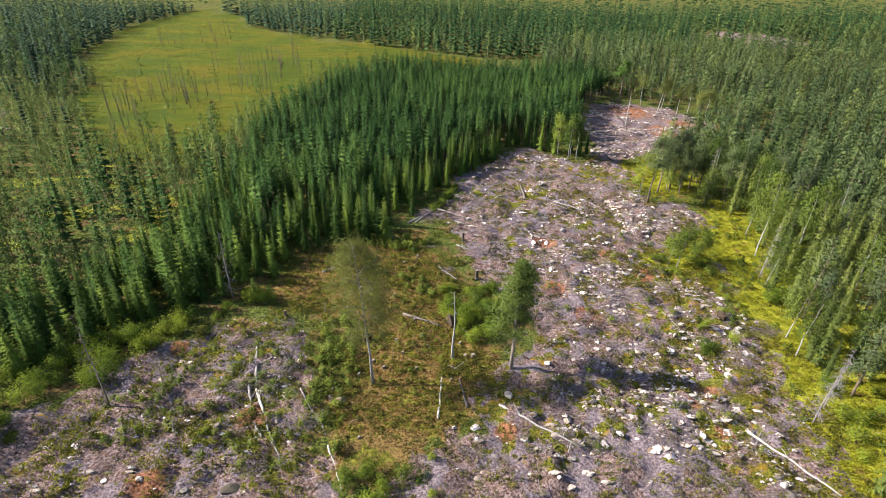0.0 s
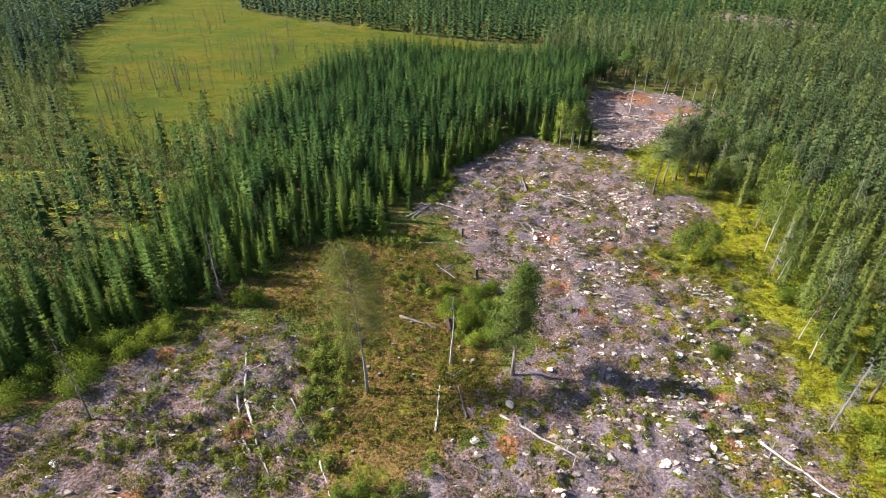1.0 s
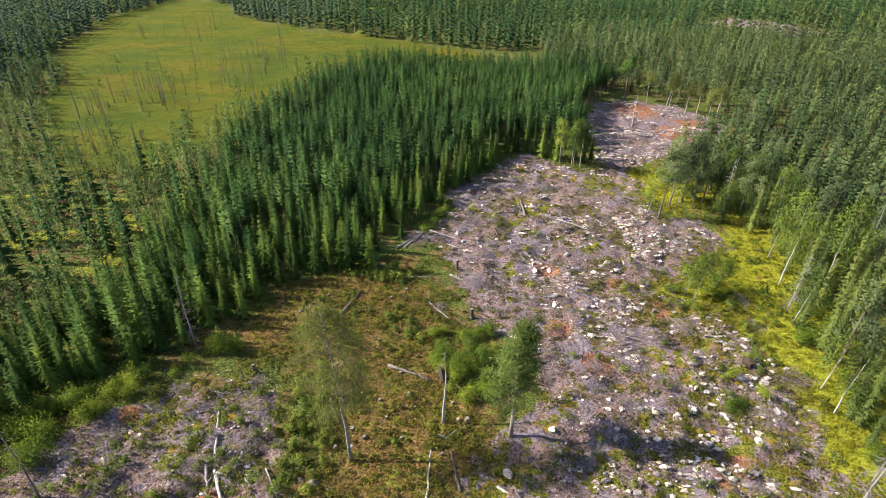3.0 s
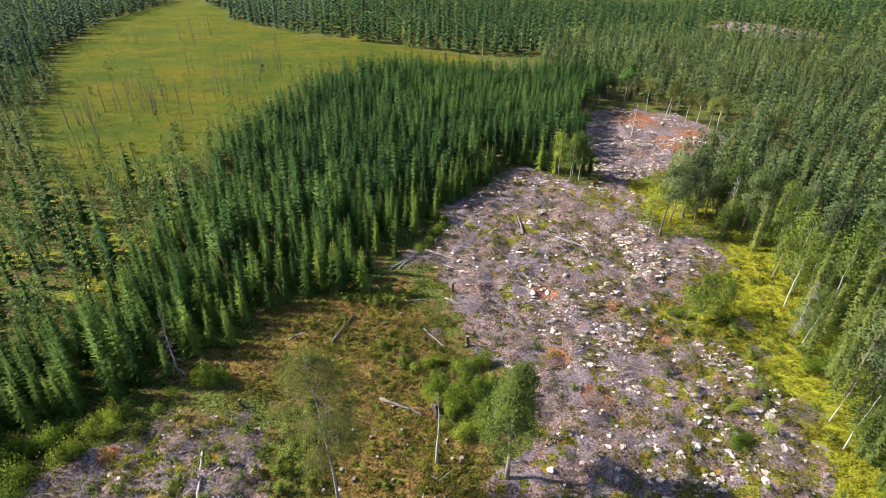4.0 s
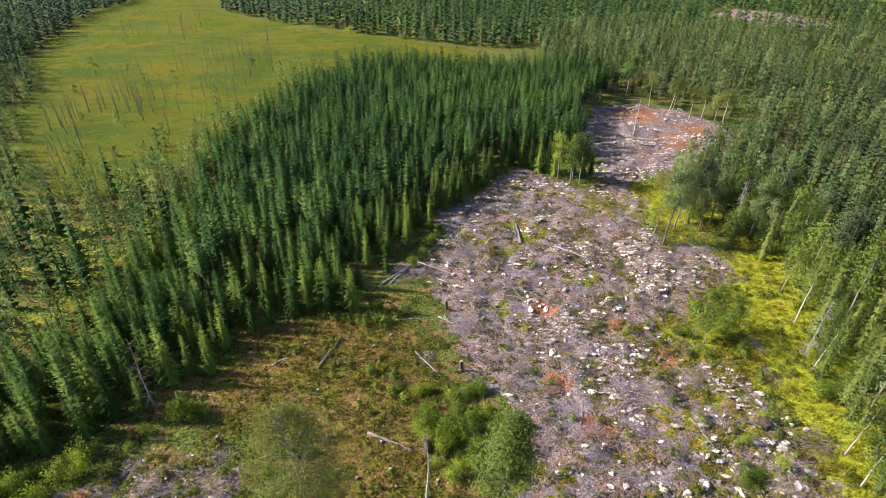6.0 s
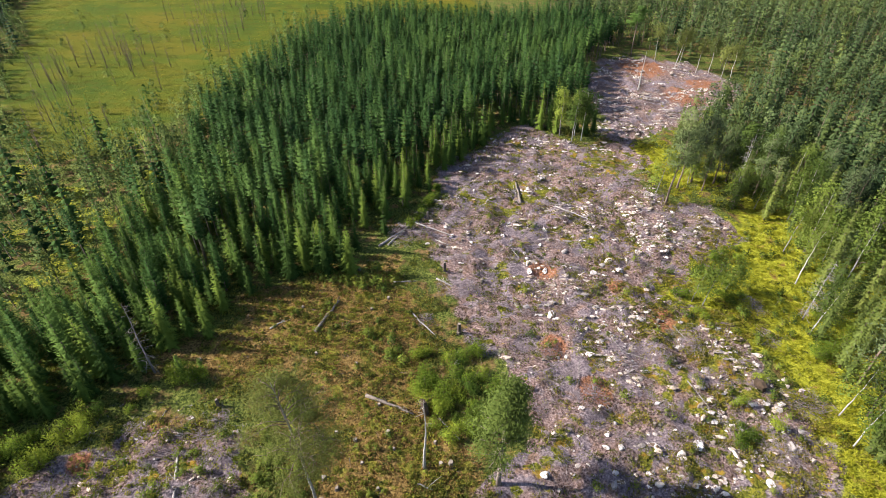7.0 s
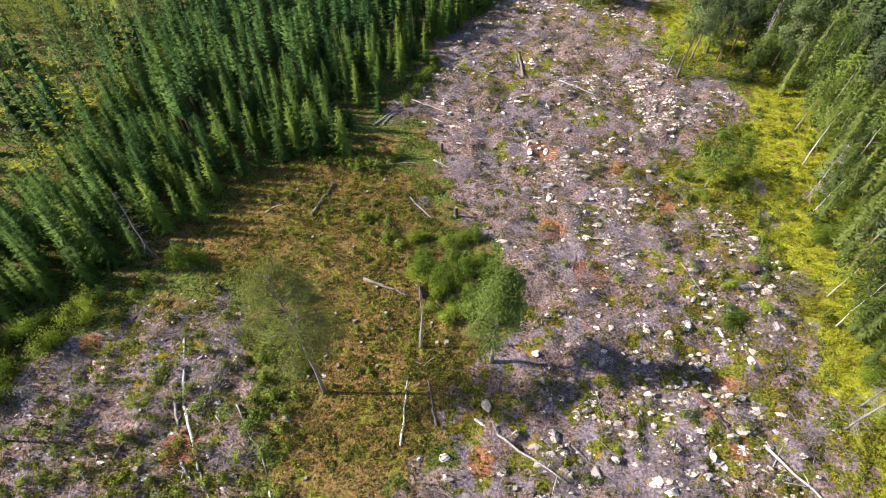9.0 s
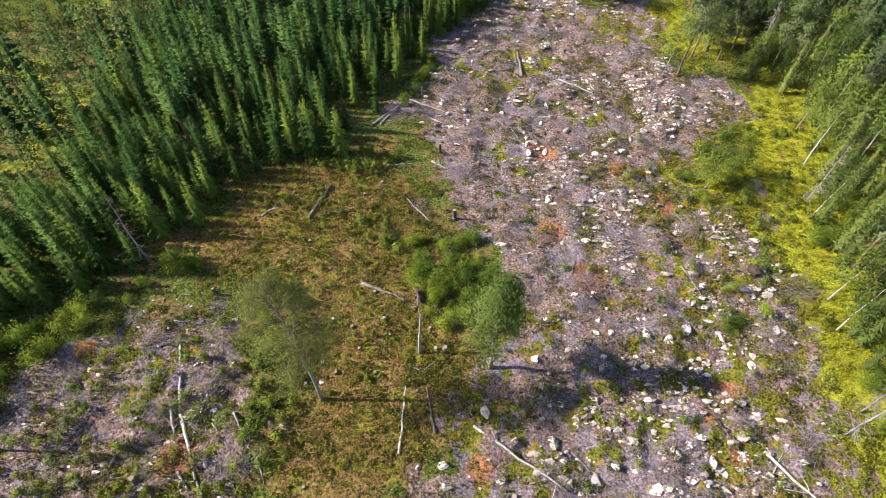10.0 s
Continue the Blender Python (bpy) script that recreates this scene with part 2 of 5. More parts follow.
def stone_material(name, pale, grey, each):
    """Granite: pale weathered faces, dark lichen and soil still clinging to it."""
    m, n, l, b = material(name, 0.9)
    co = n.new("ShaderNodeTexCoord").outputs["Object"]
    rnd = n.new("ShaderNodeObjectInfo").outputs["Random"] if each else n.new("ShaderNodeNewGeometry").outputs["Random Per Island"]
    sh = n.new("ShaderNodeVectorMath")
    sh.operation = "SCALE"
    l.new(rnd, sh.inputs["Scale"])
    sh.inputs[0].default_value = (37.0, 19.0, 53.0)
    ad = n.new("ShaderNodeVectorMath")
    ad.operation = "ADD"
    l.new(co, ad.inputs[0])
    l.new(sh.outputs[0], ad.inputs[1])
    v = ad.outputs[0]
    big, small = noise_node(n, l, 1.1 if each else 3.0, 4, v), noise_node(n, l, 9.0, 4, v)
    col = ramp(n, l, calc(n, l, "MULTIPLY_ADD", small, 0.5, calc(n, l, "MULTIPLY", rnd, 0.5)), [(0.25, grey), (0.62, pale)])
    warm = calc(n, l, "FRACT", calc(n, l, "MULTIPLY", rnd, 7.31), 0.0)
    col = mix(n, l, calc(n, l, "MULTIPLY", step(n, l, warm, 0.4, 1.0), 0.55), col, (0.5, 0.385, 0.28))
    soil = ramp(n, l, small, [(0.35, (0.05, 0.035, 0.022)), (0.65, (0.19, 0.13, 0.085))])
    col = mix(n, l, step(n, l, calc(n, l, "MULTIPLY_ADD", rnd, 0.16, calc(n, l, "MULTIPLY_ADD", small, 0.3, big)), 0.72, 0.84), col, soil)
    l.new(col, b.inputs["Base Color"])
    bump(n, l, b, small, 0.8, 0.08)
    return m


M_STONE = stone_material("boulder_stone", (0.68, 0.63, 0.625), (0.22, 0.195, 0.19), True)
M_DARKSTONE = stone_material("mossy_boulder_stone", (0.17, 0.145, 0.12), (0.06, 0.05, 0.035), True)
M_STONES = stone_material("loose_stone", (0.58, 0.52, 0.5), (0.15, 0.125, 0.115), False)
M_BRUSH = island("brush_wood", [(0.1, (0.085, 0.068, 0.08)), (0.5, (0.155, 0.12, 0.13)), (0.95, (0.28, 0.225, 0.235))])
M_TWIG = island("twig_wood", [(0.1, (0.06, 0.047, 0.047)), (0.6, (0.17, 0.138, 0.145)), (0.95, (0.36, 0.31, 0.315))])


# ---- the lie of the land ----
def vnoise(x, y, size, seed=0.0):
    """Smooth value noise, 0 to 1, with cells of the given size in metres."""
    x, y = np.asarray(x, float) / size, np.asarray(y, float) / size
    xi, yi = np.floor(x), np.floor(y)
    fx, fy = x - xi, y - yi
    fx, fy = fx * fx * (3 - 2 * fx), fy * fy * (3 - 2 * fy)

    def h(i, j):
        s = np.sin(i * 127.1 + j * 311.7 + seed * 74.7) * 43758.5453
        return s - np.floor(s)

    return (h(xi, yi) * (1 - fx) + h(xi + 1, yi) * fx) * (1 - fy) + (h(xi, yi + 1) * (1 - fx) + h(xi + 1, yi + 1) * fx) * fy


def inside(poly, x, y):
    """Signed distance in metres to a polygon's edge, positive inside."""
    x, y = np.asarray(x, float), np.asarray(y, float)
    d, odd = np.full(x.shape, 1e9), np.zeros(x.shape, bool)
    for (x0, y0), (x1, y1) in zip(poly, poly[1:] + poly[:1]):
        ex, ey = x1 - x0, y1 - y0
        k = np.clip(((x - x0) * ex + (y - y0) * ey) / (ex * ex + ey * ey), 0, 1)
        d = np.minimum(d, np.hypot(x - x0 - k * ex, y - y0 - k * ey))
        if y0 != y1:
            odd ^= ((y0 > y) != (y1 > y)) & (x < (y - y0) * ex / (y1 - y0) + x0)
    return np.where(odd, d, -d)


SLASH_A = [(-25, 43.5), (-16, 44), (-13, 41), (-11.5, 30), (-9, 24), (-10, 10), (-34, 10), (-33, 27), (-28, 36)]
SLASH_B = [(-4, 70), (1, 63), (2, 57), (4, 53), (7, 49), (9.0, 42), (7, 38.5), (4.6, 34.6), (2.6, 31.5), (-1, 28.5), (-3, 25), (-3, 10), (28, 10), (29.5, 30), (31.8, 41), (32.6, 50), (29.2, 55),
           (24, 60), (27, 66), (36, 72), (35, 78), (29, 78), (30, 95), (40, 105), (51, 112), (57, 127), (52, 137), (39, 143), (29, 129), (26, 113), (24, 97), (22, 94), (15, 99),
           (9, 99), (3, 88), (-1, 80)]
HEATH = [(-13, 44.5), (-25.5, 45.5), (-20, 52), (-17.5, 58), (-12, 61.5), (-5, 64), (0, 57), (1, 51), (2, 43), (4, 37), (1, 31), (-3, 27), (-8, 27), (-10.5, 33), (-9.5, 44), (-11, 50)]
GRASS = [(23, 60), (36, 73), (44, 78), (50, 64), (44, 50), (42, 38), (36, 20), (27.5, 20), (29.5, 41), (30.5, 50), (28, 55)]
GRASS_FAR = [(24, 90), (32, 80), (42, 84), (38, 96), (30, 99), (24, 97)]
BOG = [(-58, 82), (-66, 92), (-85, 116), (-95, 141), (-112, 160), (-122, 187), (-135, 238), (-136, 312), (-100, 264), (-90, 240), (-54, 212), (-35, 203), (8, 187), (10, 162),
       (-22, 154), (-32, 132), (-37, 116), (-40, 100), (-46, 88)]
PLANTED = [(-42, 30), (-35, 35), (-31, 41), (-26, 45.5), (-22, 49), (-19, 55), (-16.5, 60.5), (-9, 64.5), (-6.5, 71), (-3.5, 77.5), (0.5, 84.5), (5, 92.5), (8.5, 99.5), (14, 104), (20, 104.5),
           (25, 112), (27.5, 129), (37, 145), (34, 153), (20, 154), (6, 148), (-14, 150), (-23, 141), (-27, 125), (-31, 110), (-32, 92), (-29, 78), (-31, 66), (-34, 57), (-38, 48), (-46, 40)]
RUST = [(-15.7, 31.0, 1.6), (14.1, 47.3, 1.8), (11.2, 52.2, 1.5), (11.6, 63.9, 2.0), (-20.9, 24.3, 1.5), (44.2, 117.2, 5), (40.5, 133, 6), (50, 124, 4), (23.0, 37.3, 1.3), (22.5, 32.5, 1.0), (22.5, 56.7, 1.6), (-25.2, 38.8, 1.0),
        (21, 35.2, 0.8), (-21, 42.6, 1.0), (4.5, 31.0, 1.2), (19, 61.3, 1.2)]
WEST = [(-79, 84), (-90.5, 101), (-111, 128), (-126, 128), (-104, 84)]
MOSSY = [(24, 41, 7), (22, 32, 5), (27, 52, 5), (24, 58, 5), (20, 36, 4), (7.5, 77, 4), (12.5, 81, 4), (24, 90, 5), (8, 63, 2.5), (5, 35, 3.5), (9, 41, 3), (-21, 37.5, 3), (-13, 38, 2.5), (-18, 29, 2.5),
         (-12, 28, 4), (14, 34, 4), (8, 31, 3), (21, 46, 4), (14.5, 51, 2.5), (27, 36, 5), (17, 70, 3), (13, 91, 4), (26, 30, 5)]
MOUND = [(90, 232), (113, 268), (140, 244), (132, 212), (106, 236)]


def land(x, y):
    """Height of the ground in metres."""
    x, y = np.asarray(x, float), np.asarray(y, float)
    z = -0.043 * (np.clip(x, -40, 60) - 5)
    rough = np.clip(inside(SLASH_B, x, y) / 3 + 0.5, 0, 1) + np.clip(inside(SLASH_A, x, y) / 3 + 0.5, 0, 1)
    calm = np.clip(0.5 - inside(BOG, x, y) / 6, 0.05, 1)
    z = z + calm * (0.7 * (vnoise(x, y, 14, 1) - 0.5) + 0.35 * (vnoise(x, y, 4, 2) - 0.5) + (0.14 + 0.6 * rough) * (vnoise(x, y, 1.9, 3) - 0.5) + (0.1 + 0.5 * rough) * (vnoise(x, y, 0.85, 4) - 0.5))
    far = np.clip((np.hypot(x, y) - 380) / 900, 0, 3)
    return z + 60 * far * far + 2.5 * np.clip((inside(MOUND, x, y) + 14) / 24, 0, 1)


def make_mesh(name, verts, tris, mats, index=None, tint=None, smooth=False, normals=None):
    """A mesh from numpy arrays of vertices and triangles."""
    me = bpy.data.meshes.new(name)
    verts, tris = np.asarray(verts, np.float32), np.asarray(tris, np.int32)
    me.vertices.add(len(verts))
    me.vertices.foreach_set("co", verts.ravel())
    me.loops.add(tris.size)
    me.loops.foreach_set("vertex_index", tris.ravel())
    me.polygons.add(len(tris))
    me.polygons.foreach_set("loop_start", np.arange(0, tris.size, 3, dtype=np.int32))
    for m in mats:
        me.materials.append(m)
    if index is not None:
        me.polygons.foreach_set("material_index", np.asarray(index, np.int32))
    me.polygons.foreach_set("use_smooth", np.full(len(tris), smooth or normals is not None))
    if tint is not None:
        me.attributes.new("tint", "FLOAT", "POINT").data.foreach_set("value", np.asarray(tint, np.float32))
    me.update(calc_edges=True)
    if normals is not None:
        me.normals_split_custom_set_from_vertices(np.asarray(normals, np.float32))
    return me


def crown_normals(v, t, mix_in=0.35):
    """Normals of loose leaves that follow the crown they belong to; triangles are wound to agree."""
    a, b, c = v[t[:, 0]], v[t[:, 1]], v[t[:, 2]]
    g = np.cross(b - a, c - a)
    g /= np.linalg.norm(g, axis=1)[:, None] + 1e-9
    m = (a + b + c) / 3
    lo, hi = m[:, 2].min(), m[:, 2].max() + 1e-6
    rad = np.percentile(np.hypot(m[:, 0], m[:, 1]), 90) + 1e-6
    out = np.stack([m[:, 0] / rad, m[:, 1] / rad, 0.42 + 0.5 * (m[:, 2] - lo) / (hi - lo)], -1)
    out /= np.linalg.norm(out, axis=1)[:, None] + 1e-9
    flip = (g * out).sum(1) < 0
    t = t.copy()
    t[flip] = t[flip][:, ::-1]
    g[flip] *= -1
    nf = out * (1 - mix_in) + g * mix_in
    nf /= np.linalg.norm(nf, axis=1)[:, None] + 1e-9
    n = np.zeros_like(v)
    n[t[:, 0]], n[t[:, 1]], n[t[:, 2]] = nf, nf, nf
    return t, n


def spread(lo, hi, inner, outer, d):
    """Coordinates that are d apart from lo to hi and grow coarser outwards."""
    mid, left, right, s, x0, x1 = list(np.arange(lo, hi, d)), [], [], d, lo, hi
    while x0 > inner:
        s *= 1.15
        x0 -= s
        left.append(x0)
    s = d
    while x1 < outer:
        right.append(x1)
        s *= 1.15
        x1 += s
    return np.array(left[::-1] + mid + right)


def build_ground():
    xs, ys = spread(-34, 40, -2500, 2500, 0.46), spread(23, 100, -2500, 3500, 0.46)
    x, y = np.meshgrid(xs, ys)
    nx, ny = len(xs), len(ys)
    v = np.stack([x, y, land(x, y)], -1).reshape(-1, 3)
    i = (np.arange(ny - 1)[:, None] * nx + np.arange(nx - 1)).ravel()
    t = np.concatenate([np.stack([i, i + 1, i + nx + 1], -1), np.stack([i, i + nx + 1, i + nx], -1)])
    me = make_mesh("ground", v, t, [M_GROUND], smooth=True)
    x, y = v[:, 0], v[:, 1]
    wob = 5 * (vnoise(x, y, 7, 7) - 0.5) + 4.5 * (vnoise(x, y, 2.4, 8) - 0.5) + 2.5 * (vnoise(x, y, 0.9, 9) - 0.5)

    def soft(poly, w):
        return np.clip((inside(poly, x, y) + wob) / w + 0.5, 0, 1)

    slash = np.maximum(np.maximum(soft(SLASH_A, 4), soft(SLASH_B, 4)), np.maximum(soft(MOUND, 8), soft(WEST, 8)))
    grass = np.maximum(np.maximum(soft(GRASS, 6), soft(GRASS_FAR, 5)), 0.85 * np.clip((x - 30 + wob * 2) / 10, 0, 1) * (vnoise(x, y, 9, 5) > 0.35) * np.clip(inside(GRASS, x, y) / 6 + 1.4, 0, 1))
    grass = np.maximum(grass, 0.5 * (inside(PLANTED, x, y) < -1) * (x < -33) * (y > 48) * (x > -80) * (vnoise(x, y, 5, 6) > 0.62))
    z = np.stack([slash, grass, soft(HEATH, 5), soft(BOG, 10)], -1)
    rust = np.zeros(len(x))
    for px, py, r in RUST:
        rust = np.maximum(rust, np.clip(1.6 - np.hypot(x - px, (y - py) * 0.9) / r, 0, 1))
    mossy = np.zeros(len(x))
    for px, py, r in MOSSY:
        mossy = np.maximum(mossy, np.clip(1.5 - np.hypot(x - px, y - py) / r, 0, 1))
    me.attributes.new("mossy", "FLOAT", "POINT").data.foreach_set("value", mossy.astype(np.float32))
    me.attributes.new("rust", "FLOAT", "POINT").data.foreach_set("value", rust.astype(np.float32))
    me.attributes.new("zone", "FLOAT_COLOR", "POINT").data.foreach_set("color", z.astype(np.float32).ravel())
    return tagged(new("ground", me), "uneven clear-felled forest ground with moss, heath and bog", "ground", kind="structure")


build_ground()


# ---- kinds of trees ----
def tube(pts, radii, sides=6):
    """A tapered tube along points: vertices and triangles."""
    pts, v, t = np.asarray(pts, float), [], []
    for k, (p, r) in enumerate(zip(pts, radii)):
        d = pts[min(k + 1, len(pts) - 1)] - pts[max(k - 1, 0)]
        d /= np.linalg.norm(d) + 1e-9
        u = np.cross(d, (0.3, 1, 0.2) if abs(d[2]) > 0.8 else (0, 0, 1.0))
        u /= np.linalg.norm(u) + 1e-9
        w = np.cross(d, u)
        an = np.arange(sides) / sides * 2 * np.pi
        v.append(p + r * (np.cos(an)[:, None] * u + np.sin(an)[:, None] * w))
    for k in range(len(pts) - 1):
        for s in range(sides):
            a0, b0 = k * sides + s, k * sides + (s + 1) % sides
            t += [(a0, b0, b0 + sides), (a0, b0 + sides, a0 + sides)]
    n = len(pts) * sides
    v = np.concatenate(v)
    v = np.concatenate([v, [pts[0], pts[-1]]])
    for s in range(sides):
        t += [(n, (s + 1) % sides, s), (n + 1, n - sides + s, n - sides + (s + 1) % sides)]
    return v, np.array(t)


def join(pieces):
    """One vertex and one triangle array out of several."""
    vs, ts, n = [], [], 0
    for v, t in pieces:
        vs.append(v)
        ts.append(np.asarray(t) + n)
        n += len(v)
    return np.concatenate(vs), np.concatenate(ts)


def loose(tri):
    """Loose triangles from an array of shape (n, 3, 3)."""
    tri = tri.reshape(-1, 3)
    return tri, np.arange(len(tri)).reshape(-1, 3)


def sprays(rng, whorls, per, sides, height, radius, base, lift, droop, shape=0.8, width=0.3, ragged=0.25, core=0.5):
    """The crown of a conifer: whorls of fern-like sprays, each with twigs to both sides."""
    out = []
    for w in range(whorls):
        f = (w + rng.uniform(-0.3, 0.3)) / whorls
        z = base + (height - base) * np.clip(f, 0, 0.985)
        length = radius * (1 - np.clip(f, 0, 1)) ** shape * (0.55 + 0.45 * min(1, f * 5 + 0.3)) + 0.12
        n = max(3, round(per * (1 - 0.45 * f)))
        az0 = rng.uniform(0, 6.28)
        for k in range(n):
            az, ln = az0 + 6.283 * k / n + rng.normal(0, 0.18), length * rng.uniform(1 - ragged, 1 + ragged)
            d, s = np.array([np.cos(az), np.sin(az), 0]), np.array([-np.sin(az), np.cos(az), 0])
            up, dr = lift * (0.4 + 0.9 * f) + rng.normal(0, 0.06), droop * (1.2 - f)

            def at(q):
                q = np.asarray(q)[:, None]
                return np.array([0, 0, z]) + d * ln * q + np.array([0, 0, 1]) * ln * (up * q - dr * q * q + 0.12 * q ** 3)

            q = (np.arange(sides) + rng.uniform(0.2, 0.8, sides)) / sides * 0.92 + 0.08
            hw = ln * width * (1.15 - q) * rng.uniform(0.7, 1.3, sides) + 0.03
            wd = 0.7 / sides
            for sg in (-1, 1):
                a0, a1 = at(np.clip(q - wd, 0, 1)), at(np.clip(q + wd * 0.4, 0, 1))
                tip = at(np.clip(q + 0.16, 0, 1.1)) + s * sg * hw[:, None] + np.array([0, 0, 1]) * (-0.25 * hw + rng.normal(0, 0.06, sides) * ln)[:, None]
                out.append(np.stack([a0, a1, tip], 1))
            out.append(np.stack([at([0.0])[0] - s * 0.03, at([0.55])[0] + s * ln * 0.05, at([1.12])[0]])[None])
    top = np.array([0, 0, height])
    for k in range(3):
        an = k * 2.1 + rng.uniform(0, 1)
        d = np.array([np.cos(an), np.sin(an), 0])
        out.append(np.stack([top + d * 0.09 - [0, 0, 0.75], top - d * 0.09 - [0, 0, 0.75], top + [0, 0, 0.1]])[None])
    v, t = loose(np.concatenate(out))
    if core:
        rings, m = max(4, whorls // 3), 6
        cv, ct = [], []
        for k in range(rings):
            f = 0.72 * k / (rings - 1)
            rr = core * radius * (1 - f / 0.74) * rng.uniform(0.6, 1.4, m)
            an = np.arange(m) / m * 6.283 + k * 0.5
            cv.append(np.stack([rr * np.cos(an), rr * np.sin(an), base + (height - base) * f + rng.normal(0, 0.12, m) * (1 - f)], -1))
            if k:
                o = (k - 1) * m
                for q in range(m):
                    w = (q + 1) % m
                    ct += [(o + q, o + w, o + m + w), (o + q, o + m + w, o + m + q)]
        v, t = join([(v, t), (np.concatenate(cv), np.array(ct))])
    return v, t


def leaves(rng, centres, per, spread_, size, flat=0.75, broad=0.7, hang=0.0):
    """Clumps of small leaf blades round the centres."""
    n = len(centres) * per
    c = np.repeat(centres, per, 0) + rng.normal(0, 1, (n, 3)) * spread_ * np.array([1, 1, flat])
    u = rng.normal(0, 1, (n, 3)) + [0, 0, hang]
    u /= np.linalg.norm(u, axis=1)[:, None]
    w = np.cross(u, rng.normal(0, 1, (n, 3)))
    w /= np.linalg.norm(w, axis=1)[:, None] + 1e-9
    sz = size * rng.uniform(0.6, 1.4, (n, 1))
    return loose(np.stack([c - u * sz, c + u * sz * 0.7 + w * sz * broad, c + u * sz * 0.7 - w * sz * broad], 1))


def plumes(rng, whorls, per, n, height, radius, base, lift, size, shape=0.7, thin=0.3):
    """A dense conifer crown of many short needle sprays set along whorled branches."""
    f = np.repeat(np.repeat((np.arange(whorls) + rng.uniform(0.2, 0.8, whorls)) / whorls, per), n)
    az = np.repeat(rng.uniform(0, 6.283, whorls * per), n)
    q = (np.tile(np.arange(n), whorls * per) + rng.uniform(0.2, 1.0, len(f))) / n
    ln = radius * np.repeat(rng.uniform(0.65, 1.25, whorls * per), n) * np.minimum((1 - f) ** shape, 0.55 + 1.6 * f) + 0.06
    out = np.stack([np.cos(az), np.sin(az), 0 * az], -1)
    up = np.array([0, 0, 1.0])
    c = out * (ln * q)[:, None] + up * (base + (height - base) * f * 0.98 + ln * q * lift)[:, None] + rng.normal(0, 0.06, (len(f), 3))
    d = out * 0.8 + up * (lift + 0.5 * f)[:, None] + rng.normal(0, 0.45, (len(f), 3))
    d /= np.linalg.norm(d, axis=1)[:, None]
    w = np.cross(d, rng.normal(0, 1, (len(f), 3)))
    w /= np.linalg.norm(w, axis=1)[:, None]
    sz = (size * rng.uniform(0.7, 1.3, len(f)) * (1.1 - 0.55 * f))[:, None]
    tri = np.stack([c - d * sz * 0.5 + w * sz * thin, c - d * sz * 0.5 - w * sz * thin, c + d * sz], 1)
    top = np.array([[[0.07, 0, height - 0.8], [-0.07, 0.03, height - 0.8], [0, 0, height + 0.05]], [[0, 0.07, height - 0.7], [0.02, -0.07, height - 0.7], [0, 0, height]]])
    return loose(np.concatenate([tri, top]))


def tiers(rng, n, spikes, height, radius, base, droop, shape=0.8, ragged=0.3):
    """A conifer's crown as tiers of boughs, each a folded bough with a pointed tip; a negative droop sweeps them upwards."""
    f = ((np.arange(n) + rng.uniform(0.1, 0.9, n)) / n)[:, None] * np.ones((1, spikes))
    r = radius * np.minimum((1 - f) ** shape, 0.6 + 1.6 * f) + 0.06
    az = (np.arange(spikes)[None, :] + rng.uniform(-0.3, 0.3, (n, spikes))) / spikes * 6.283 + rng.uniform(0, 6.28, n)[:, None]
    z, da = base + (height - base) * f * 0.985, 3.1416 / spikes * rng.uniform(0.7, 1.25, (n, spikes))
    tip = r * rng.uniform(1 - ragged, 1 + ragged * 0.8, (n, spikes))
    dr = droop * rng.uniform(0.6, 1.4, (n, spikes))

    def at(rad, a, zz):
        return np.stack([rad * np.cos(a), rad * np.sin(a), zz], -1).reshape(-1, 3)

    v = np.stack([at(0 * r, az, z + 0.3 * np.abs(dr) * r + 0.1), at(r * 0.55, az - da, z - dr * r * 0.5 - 0.12 * r), at(tip, az, z - dr * tip), at(r * 0.55, az + da, z - dr * r * 0.5 - 0.12 * r)], 1)
    i = np.arange(n * spikes)[:, None] * 4
    t = np.concatenate([i + [0, 1, 2], i + [0, 2, 3]])
    lead = np.array([[0.08, 0, height - 0.8], [-0.05, 0.07, height - 0.8], [-0.05, -0.07, height - 0.8], [0, 0, height + 0.08]])
    return join([(v.reshape(-1, 3), t), (lead, np.array([(0, 1, 3), (1, 2, 3), (2, 0, 3)]))])


def stem(rng, height, r0, bend=0.15, steps=7, sides=7, lean=(0, 0), top=0.12):
    f = np.linspace(0, 1, steps)
    off = np.cumsum(rng.normal(0, bend / steps, (steps, 2)), 0)
    off -= off[0]
    p = np.stack([off[:, 0] + lean[0] * f ** 1.3, off[:, 1] + lean[1] * f ** 1.3, f * height], -1)
    r = r0 * ((1 - f) * (1 - top) + top)
    r[0] *= 1.35
    p[0, 2] -= 0.35
    return p, r, tube(p, r, sides)


def along(p, f):
    k = np.clip(f, 0, 0.999) * (len(p) - 1)
    i = int(k)
    return p[i] + (p[i + 1] - p[i]) * (k - i)


def spruce(rng, h, detail=1.0, slim=1.0):
    p, r, t = stem(rng, h * 0.97, 0.012 * h + 0.02, 0.1, 6, 6, top=0.06)
    c = sprays(rng, round(h * 2.3 * detail), 7 if detail > 0.7 else 5, 6 if detail > 0.7 else 3, h, h * 0.135 * slim, h * 0.03, 0.14, 0.42, 0.8, 0.34, 0.3)
    return t, c


